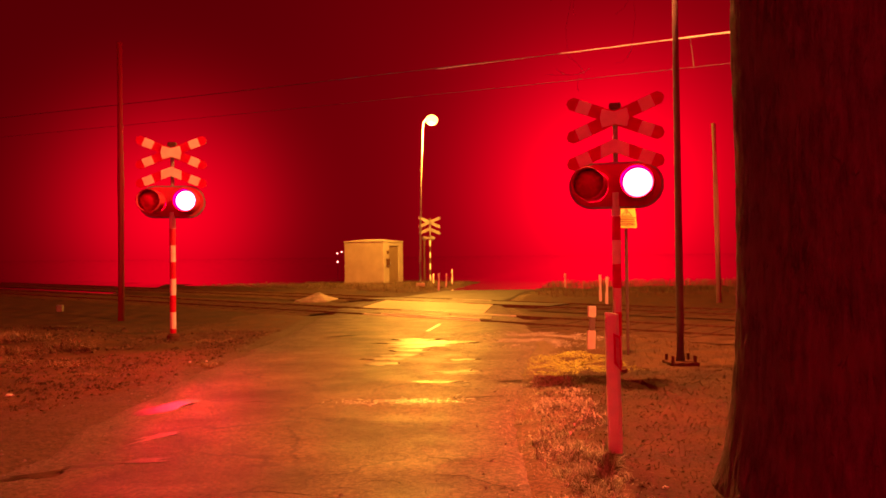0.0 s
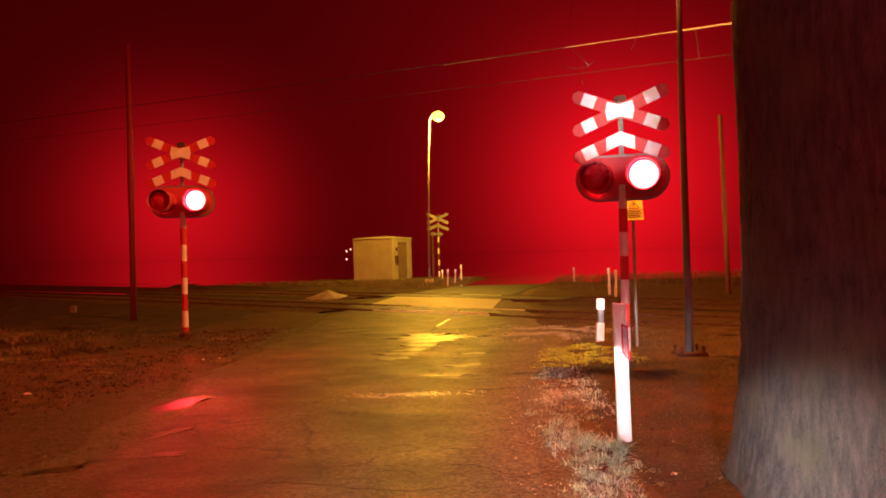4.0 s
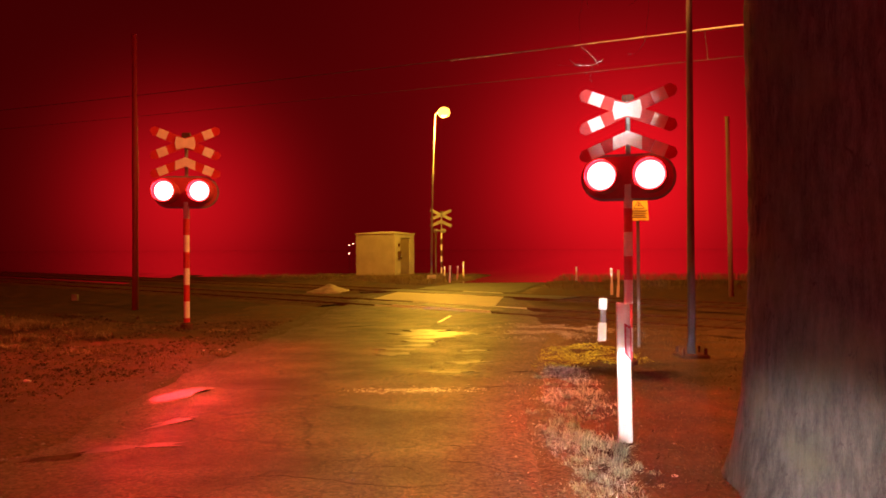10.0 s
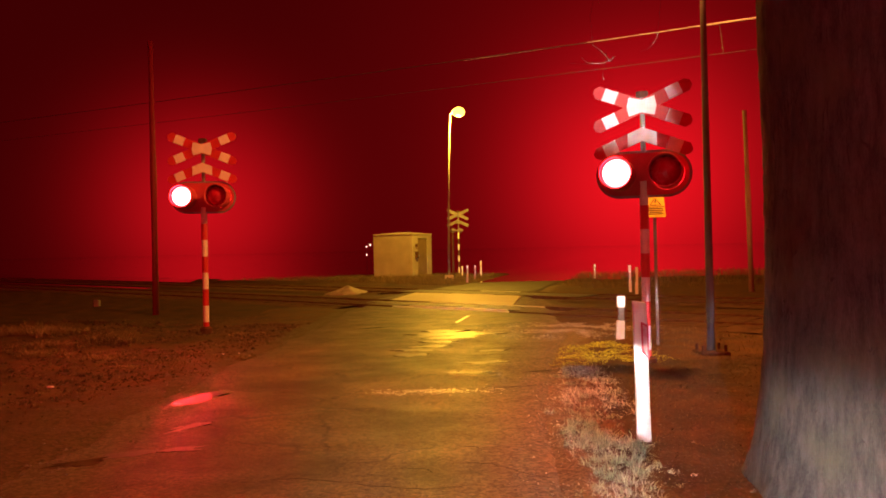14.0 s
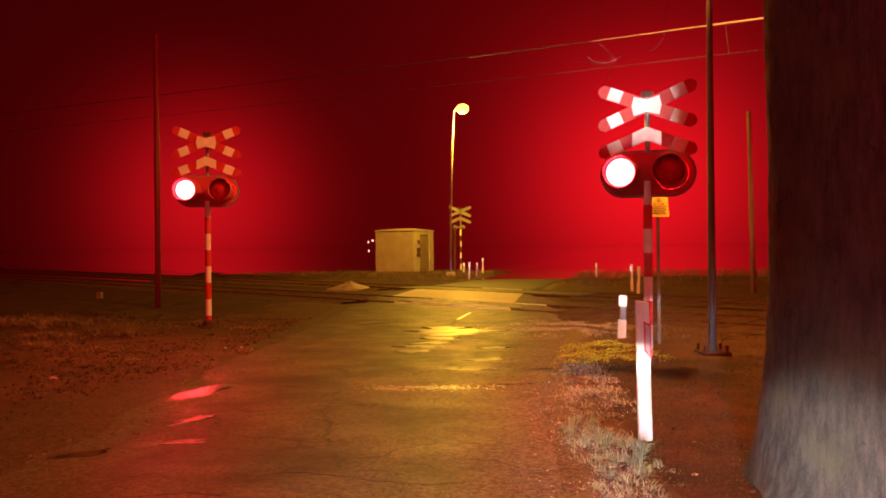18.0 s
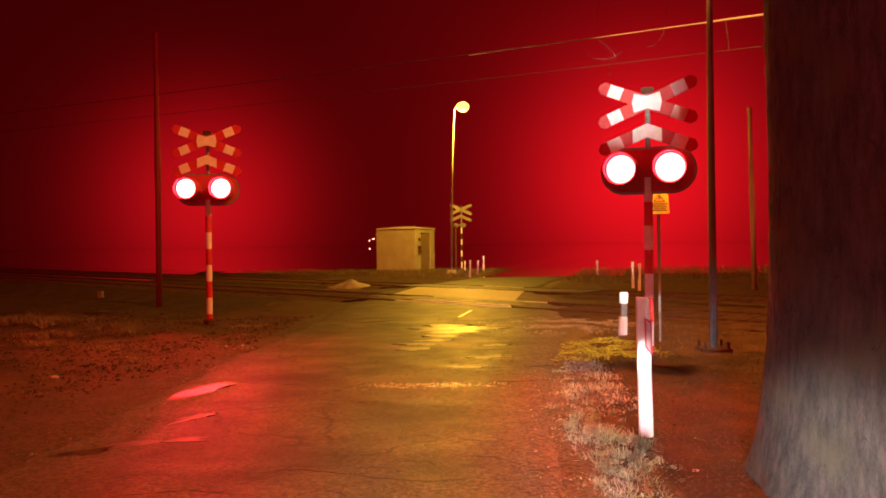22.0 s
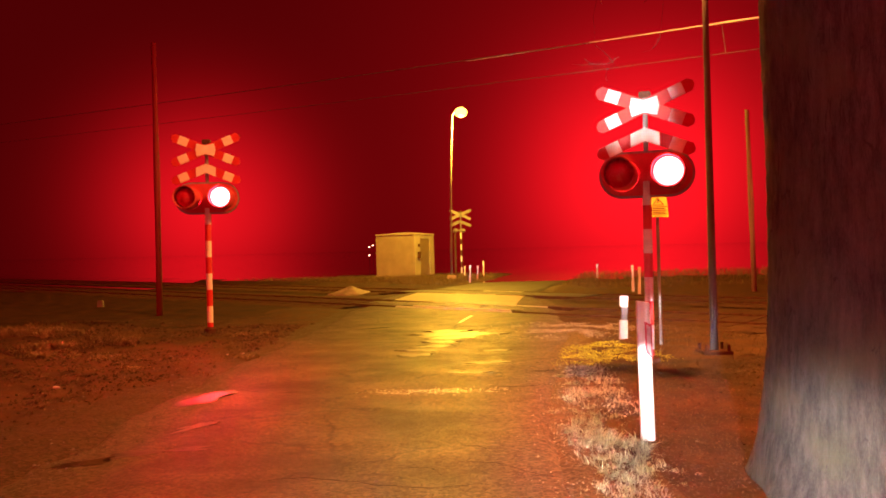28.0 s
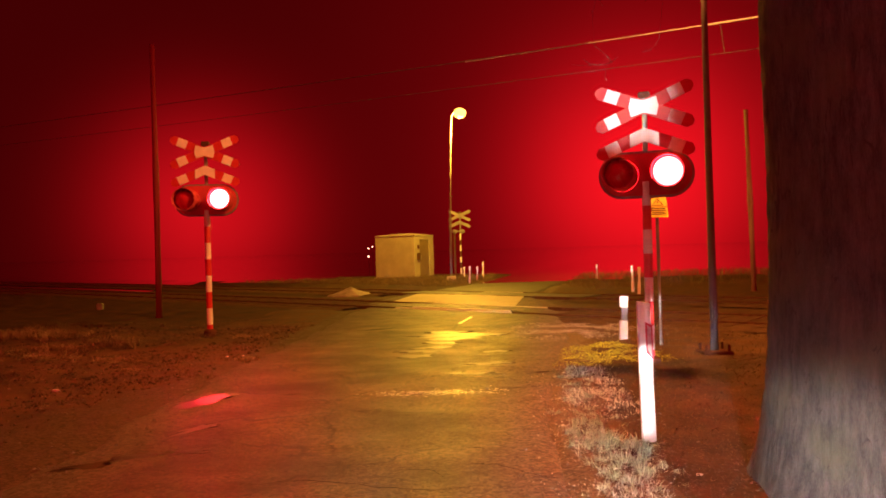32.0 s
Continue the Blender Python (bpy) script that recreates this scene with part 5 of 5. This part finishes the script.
    for cx, cy, n, q, h in ((-5.4, 11.7, 260, 0.45, 0.16), (-2.6, 10.1, 160, 0.30, 0.10), (-7.5, 13.5, 320, 0.8, 0.16), (-6.3, 10.8, 260, 0.6, 0.13), (-3.0, 11.6, 140, 0.4, 0.09), (-4.1, 13.0, 120, 0.25, 0.12), (-2.9, 8.9, 120, 0.3, 0.07), (-3.6, 9.6, 160, 0.5, 0.08)):
        for k in range(n):
            spots.append((cx + q * rnd.gauss(0, 0.5), cy + 0.6 * q * rnd.gauss(0, 0.5), h * rnd.uniform(0.3, 1.1), h * rnd.uniform(0.4, 1.2)))
    blades("rough_grass", spots, GRASS_LOW, "rough low grass and weeds on the dark verge", rnd)
    spots = []
    for k in range(15000):
        x, y = rnd.uniform(-12, 2.6), rnd.uniform(27.0, 37.5)
        c, w = road_at(y)
        if x > c - w - 0.3 or track_d(x, y) < 8.0:
            continue
        spots.append((x, y, rnd.uniform(0.06, 0.22), rnd.uniform(0.03, 0.2)))
    for k in range(5000):
        x, y = rnd.uniform(4.5, 16), rnd.uniform(24, 36)
        c, w = road_at(y)
        if x < c + w + 0.2 or track_d(x, y) < 8.0:
            continue
        spots.append((x, y, rnd.uniform(0.08, 0.26), rnd.uniform(0.03, 0.15)))
    blades("tall_grass", spots, GRASS_LOW, "taller dry grass in front of the hut", rnd)
    spots = []
    for k in range(5000):
        x, y = rnd.uniform(1.2, 4.2), rnd.uniform(4.4, 9.0)
        c, w = road_at(y)
        if x < c + w:
            continue
        spots.append((x, y, rnd.uniform(0.01, 0.035), rnd.uniform(0.01, 0.05)))
    for k in range(5000):
        x, y = rnd.uniform(2.4, 6.5), rnd.uniform(9.2, 12.6)
        if track_d(x, y) < -1.3:
            spots.append((x, y, rnd.uniform(0.02, 0.06), rnd.uniform(0.01, 0.06)))
    blades("sparse_grass", spots, GRASS_LOW, "sparse dead grass on bare brown soil", rnd)


def dead_brush():
    """Low tangled humps of dead grass on the bank."""
    rnd = random.Random(71)
    spots = []
    for cx, cy, rx, ry, h, n in ((-7.3, 12.5, 0.7, 0.35, 0.24, 60), (-6.3, 12.2, 0.6, 0.3, 0.20, 50), (-5.25, 11.8, 0.28, 0.2, 0.24, 34), (-5.9, 11.2, 0.6, 0.3, 0.13, 40),
                                 (-5.6, 10.4, 0.5, 0.3, 0.14, 40), (-4.6, 10.1, 0.35, 0.2, 0.12, 26), (-3.3, 12.9, 0.5, 0.25, 0.09, 30), (-2.65, 10.15, 0.25, 0.16, 0.09, 14), (-4.0, 9.3, 0.5, 0.2, 0.06, 22)):
        for k in range(n):
            x, y, lean = cx + rnd.gauss(0, 0.5) * rx, cy + rnd.gauss(0, 0.5) * ry, rnd.uniform(0, 6.283)
            tall = h * rnd.uniform(0.4, 1.1) * math.exp(-0.5 * ((x - cx) / rx) ** 2)
            for j in range(26):
                spots.append((x + rnd.gauss(0, 0.04), y + rnd.gauss(0, 0.04), tall * rnd.uniform(0.4, 1.1), tall * rnd.uniform(0.4, 1.6), lean + rnd.gauss(0, 1.0)))
    blades("dead_brush", spots, GRASS_TAN, "tangled humps of tan dead grass on the bank", rnd, 1.1)


grass()
dead_brush()


def heap(name, x, y, rx, ry, h, material, label, seed):
    """A low mound, steeper towards its top, with a lumpy skirt."""
    rings, n = 14, 40
    verts, faces = [(0, 0, h)], []
    for k in range(1, rings + 1):
        f = k / rings
        for q in range(n):
            a = 2 * math.pi * q / n
            s = f * (1 + 0.18 * noise.noise((math.cos(a) * 1.5, math.sin(a) * 1.5, seed)))
            lump = 0.10 * noise.noise((math.cos(a) * f * 4, math.sin(a) * f * 4, seed + 5)) + 0.05 * noise.noise((math.cos(a) * f * 12, math.sin(a) * f * 12, seed))
            verts.append((rx * s * math.cos(a), ry * s * math.sin(a), h * ((1 - f) ** 1.15 + lump * f * 1.5) - (0.05 if k == rings else 0)))
    faces += [(0, 1 + q, 1 + (q + 1) % n) for q in range(n)]
    for k in range(rings - 1):
        for q in range(n):
            a, b = 1 + k * n + q, 1 + k * n + (q + 1) % n
            faces.append((a, a + n, b + n, b))
    ob = raw(name, verts, faces, material, smooth=True)
    ob.location = (x, y, ground_z(x, y))
    return tagged(ob, label, "heap")


heap("earth_heap", -3.16, 25.2, 0.85, 0.7, 0.30, GRAVEL, "small pale heap of earth beyond the track", 3)


def leaf_litter():
    rnd = random.Random(33)
    verts, faces = [], []
    for k in range(13000):
        x, y = rnd.uniform(1.0, 4.6), rnd.uniform(4.0, 9.2)
        c, w = road_at(y)
        if x < c + w + 0.1:
            continue
        z = ground_z(x, y) + 0.004
        a, s = rnd.uniform(0, 6.283), rnd.uniform(0.005, 0.016)
        i0 = len(verts)
        for q, l in ((0, 1), (1.57, 0.55), (3.14, 1), (4.71, 0.55)):
            verts.append((x + s * l * math.cos(a + q), y + s * l * math.sin(a + q), z + rnd.uniform(0, 0.016)))
        faces += [(i0, i0 + 1, i0 + 3), (i0 + 1, i0 + 2, i0 + 3)]
    tagged(raw("leaf_litter", verts, faces, LEAF), "brown leaf litter and soil crumbs under the tree", "leaf litter", kind="stuff")


def verge_crumbs():
    """Pale dead leaves and stalk ends strewn from the tufts onto the broken road edge."""
    rnd = random.Random(91)
    verts, faces = [], []
    for k in range(2400):
        y = 3.6 + 4.8 * rnd.random() ** 1.3
        c, w = road_at(y)
        x = c + w + rnd.gauss(0.14, 0.20)
        if noise.noise((x * 3, y * 3, 9)) < -0.2 + 0.5 * rnd.random() or x > c + w + 0.55:
            continue
        z = max(ground_z(x, y), -0.012 if x < c + w else -1) + 0.006
        a, q = rnd.uniform(0, 6.283), rnd.uniform(0.003, 0.009) * (2.0 if rnd.random() < 0.1 else 1)
        i0 = len(verts)
        for turn, l in ((0, 1.6), (1.57, 0.5), (3.14, 1.6), (4.71, 0.5)):
            verts.append((x + q * l * math.cos(a + turn), y + q * l * math.sin(a + turn), z + rnd.uniform(0, 0.016)))
        faces += [(i0, i0 + 1, i0 + 3), (i0 + 1, i0 + 2, i0 + 3)]
    tagged(raw("verge_crumbs", verts, faces, GRASS_MAT), "pale dead leaves and stalks strewn on the road edge", "leaf litter", kind="stuff")


leaf_litter()
verge_crumbs()


def clods():
    """Small clods, dead leaves and tufts strewn over the rough verge."""
    rnd = random.Random(44)
    verts, faces = [], []
    for k in range(14000):
        y = 4.2 + 10.5 * rnd.random()
        c, w = road_at(y)
        x = c - w + 0.12 - abs(rnd.gauss(0, 2.4))
        if rnd.random() < 1.15 * shoulder(x, y):
            continue
        if track_d(x, y) > -1.5 or noise.noise((x * 1.1, y * 1.1, 8)) < -0.45 + 0.7 * rnd.random():
            continue
        z = ground_z(x, y)
        s = rnd.uniform(0.006, 0.02) * (1 + 0.06 * y) * (1.6 if rnd.random() < 0.06 else 1)
        i0 = len(verts)
        for a in range(4):
            verts.append((x + s * rnd.uniform(0.6, 1.3) * math.cos(a * 1.571), y + s * rnd.uniform(0.6, 1.3) * math.sin(a * 1.571), z - 0.004))
        verts.append((x + s * rnd.uniform(-0.4, 0.4), y + s * rnd.uniform(-0.4, 0.4), z + s * rnd.uniform(0.3, 0.9)))
        faces += [(i0 + a, i0 + (a + 1) % 4, i0 + 4) for a in range(4)]
    tagged(raw("clods", verts, faces, CLOD), "strewn earth clods and dead leaves on the rough verge", "clods", kind="stuff")


clods()


def litter():
    ob = finish("marker_stone", box(-0.08, -0.07, -0.1, 0.08, 0.07, 0.17, 0.02), STONE)
    ob.location = (-9.77, 21.0, 0.02)
    tagged(ob, "small pale marker stone in the grass", "stone")
    rnd = random.Random(4)
    for x, y, s in ((-4.28, 8.1, 0.06), (-2.55, 20.3, 0.035), (-4.9, 7.7, 0.03), (-2.9, 10.6, 0.03), (-2.7, 10.4, 0.025), (-3.1, 10.5, 0.03), (-4.7, 6.8, 0.025), (1.55, 4.55, 0.03)):
        bm = bmesh.new()
        bmesh.ops.create_icosphere(bm, subdivisions=2, radius=1)
        for v in bm.verts:
            v.co *= 1 + 0.5 * noise.noise(v.co * 2 + Vector((x, y, 0)))
            v.co = Vector((v.co.x * s, v.co.y * s * 0.7, v.co.z * s * 0.35))
        ob = finish("litter", bm, PAINT_WHITE)
        ob.scale = (0.7, 0.6, 0.7)
        ob.location = (x, y, ground_z(x, y) + s * 0.15)
        tagged(ob, "crumpled scrap of pale litter on the verge", "litter", "scraps of litter")


litter()


# ---- the unseen car that pulls up behind, one headlamp on the verge, plus added fill lamps ----
def box_tube(w, h, length, wall=0.006):
    """A square duct along +y, open at the front."""
    bm = bmesh.new()
    for b in (box(-w / 2 - wall, 0, h / 2, w / 2 + wall, length, h / 2 + wall), box(-w / 2 - wall, 0, -h / 2 - wall, w / 2 + wall, length, -h / 2),
              box(-w / 2 - wall, 0, -h / 2, -w / 2, length, h / 2), box(w / 2, 0, -h / 2, w / 2 + wall, length, h / 2), box(-w / 2, -wall, -h / 2, w / 2, 0, h / 2)):
        tmp = bpy.data.meshes.new("tmp")
        b.to_mesh(tmp)
        b.free()
        bm.from_mesh(tmp)
        bpy.data.meshes.remove(tmp)
    return bm


LAMPS = {}


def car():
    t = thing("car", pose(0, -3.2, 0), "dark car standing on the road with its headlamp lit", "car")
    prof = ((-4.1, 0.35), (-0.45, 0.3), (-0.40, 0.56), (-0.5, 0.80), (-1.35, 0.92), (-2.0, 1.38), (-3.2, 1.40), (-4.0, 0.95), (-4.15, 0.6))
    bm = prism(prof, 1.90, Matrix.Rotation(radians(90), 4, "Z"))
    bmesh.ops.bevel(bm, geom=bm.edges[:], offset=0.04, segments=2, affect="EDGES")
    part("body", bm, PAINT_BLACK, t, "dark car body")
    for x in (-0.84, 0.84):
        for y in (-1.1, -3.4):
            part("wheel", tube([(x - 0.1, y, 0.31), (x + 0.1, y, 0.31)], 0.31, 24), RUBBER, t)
    # bare white panels added to lift the trunk and signals
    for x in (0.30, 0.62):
        part("fill_panel", box(x - 0.04, -0.395, 0.62, x + 0.04, -0.365, 0.68, 0.004), FILL_GLOW, t, "lit white fill panel")
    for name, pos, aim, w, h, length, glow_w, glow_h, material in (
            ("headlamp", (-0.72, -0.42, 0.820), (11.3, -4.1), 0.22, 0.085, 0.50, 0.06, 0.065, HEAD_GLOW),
            # added fill for the posts, in place of their reflective sheeting
            ("post_fill_lamp", (-0.90, -0.42, 0.57), (8.5, 0.15), 0.13, 0.008, 0.50, 0.03, 0.006, POST_FILL_GLOW),
            # added narrow beam for the cross boards, in place of their reflective sheeting
            ("board_fill_lamp", (-0.30, -0.42, 0.74), (11.4, 11.0), 0.068, 0.068, 1.0, 0.036, 0.036, BEAM_GLOW)):
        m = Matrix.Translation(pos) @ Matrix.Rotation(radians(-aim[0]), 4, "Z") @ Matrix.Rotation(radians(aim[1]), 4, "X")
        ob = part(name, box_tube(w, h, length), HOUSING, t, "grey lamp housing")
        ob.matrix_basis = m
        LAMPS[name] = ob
        # headlamp zones set to grade its light on the tree and verge
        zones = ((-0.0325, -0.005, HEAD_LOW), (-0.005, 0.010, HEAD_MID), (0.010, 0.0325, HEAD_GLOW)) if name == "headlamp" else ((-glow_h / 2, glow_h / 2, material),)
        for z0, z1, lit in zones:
            part("lens", box(-glow_w / 2, 0.012, z0, glow_w / 2, 0.018, z1 - 0.0003), lit, ob, "lit lamp lens")
    return t


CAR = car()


# ---- what moves ----
def motions():
    period, right_off, left_off = 0.959, 0.414, 0.895
    # (time, lamp that lights: 0 left, 1 right)
    swaps = sorted([(right_off + period * k, 0) for k in range(0, 34)] + [(left_off + period * k, 1) for k in range(-1, 33)])
    swaps = [s for s in swaps if 0.1 < s[0] < 31.8]
    for pair, lamp_z, half in INSERTS:
        for side in (0, 1):
            x = -half if side == 0 else half
            angle = 0.0 if side == 1 else 176.0
            rows = [(0.0, pose(x, -0.25, lamp_z, 0, 0, angle))]
            for t, lit in swaps:
                start = t - (0.006 if side == 0 else 0.02) if lit != side else t - (0.06 if side == 0 else 0.05)
                turn = -88.0 if lit == side else 88.0
                for k in range(3):
                    rows.append((start + k / 30.0, pose(x, -0.25, lamp_z, 0, 0, angle + turn * k)))
                angle += 2 * turn
            rows.append((32.0, pose(x, -0.25, lamp_z, 0, 0, angle)))
            walk(pair[side], rows)
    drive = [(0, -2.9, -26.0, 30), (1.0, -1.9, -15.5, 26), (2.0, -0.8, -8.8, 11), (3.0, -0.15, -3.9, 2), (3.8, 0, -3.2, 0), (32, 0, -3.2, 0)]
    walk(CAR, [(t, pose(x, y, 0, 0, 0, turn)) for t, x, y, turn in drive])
    # the added beam is keyed onto the signal's boards as the car comes up, and settles higher at last
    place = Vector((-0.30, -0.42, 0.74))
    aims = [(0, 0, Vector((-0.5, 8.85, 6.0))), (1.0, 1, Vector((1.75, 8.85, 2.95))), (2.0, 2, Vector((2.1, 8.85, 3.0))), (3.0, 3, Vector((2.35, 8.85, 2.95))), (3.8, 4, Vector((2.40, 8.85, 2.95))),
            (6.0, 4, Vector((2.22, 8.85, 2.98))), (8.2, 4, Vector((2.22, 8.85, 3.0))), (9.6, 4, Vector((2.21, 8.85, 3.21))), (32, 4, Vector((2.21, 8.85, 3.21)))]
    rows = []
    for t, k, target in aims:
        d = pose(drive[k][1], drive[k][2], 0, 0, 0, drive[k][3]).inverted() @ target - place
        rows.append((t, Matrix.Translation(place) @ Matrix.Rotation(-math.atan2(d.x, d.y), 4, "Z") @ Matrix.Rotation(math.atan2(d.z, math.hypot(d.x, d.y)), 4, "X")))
    walk(LAMPS["board_fill_lamp"], rows)


motions()
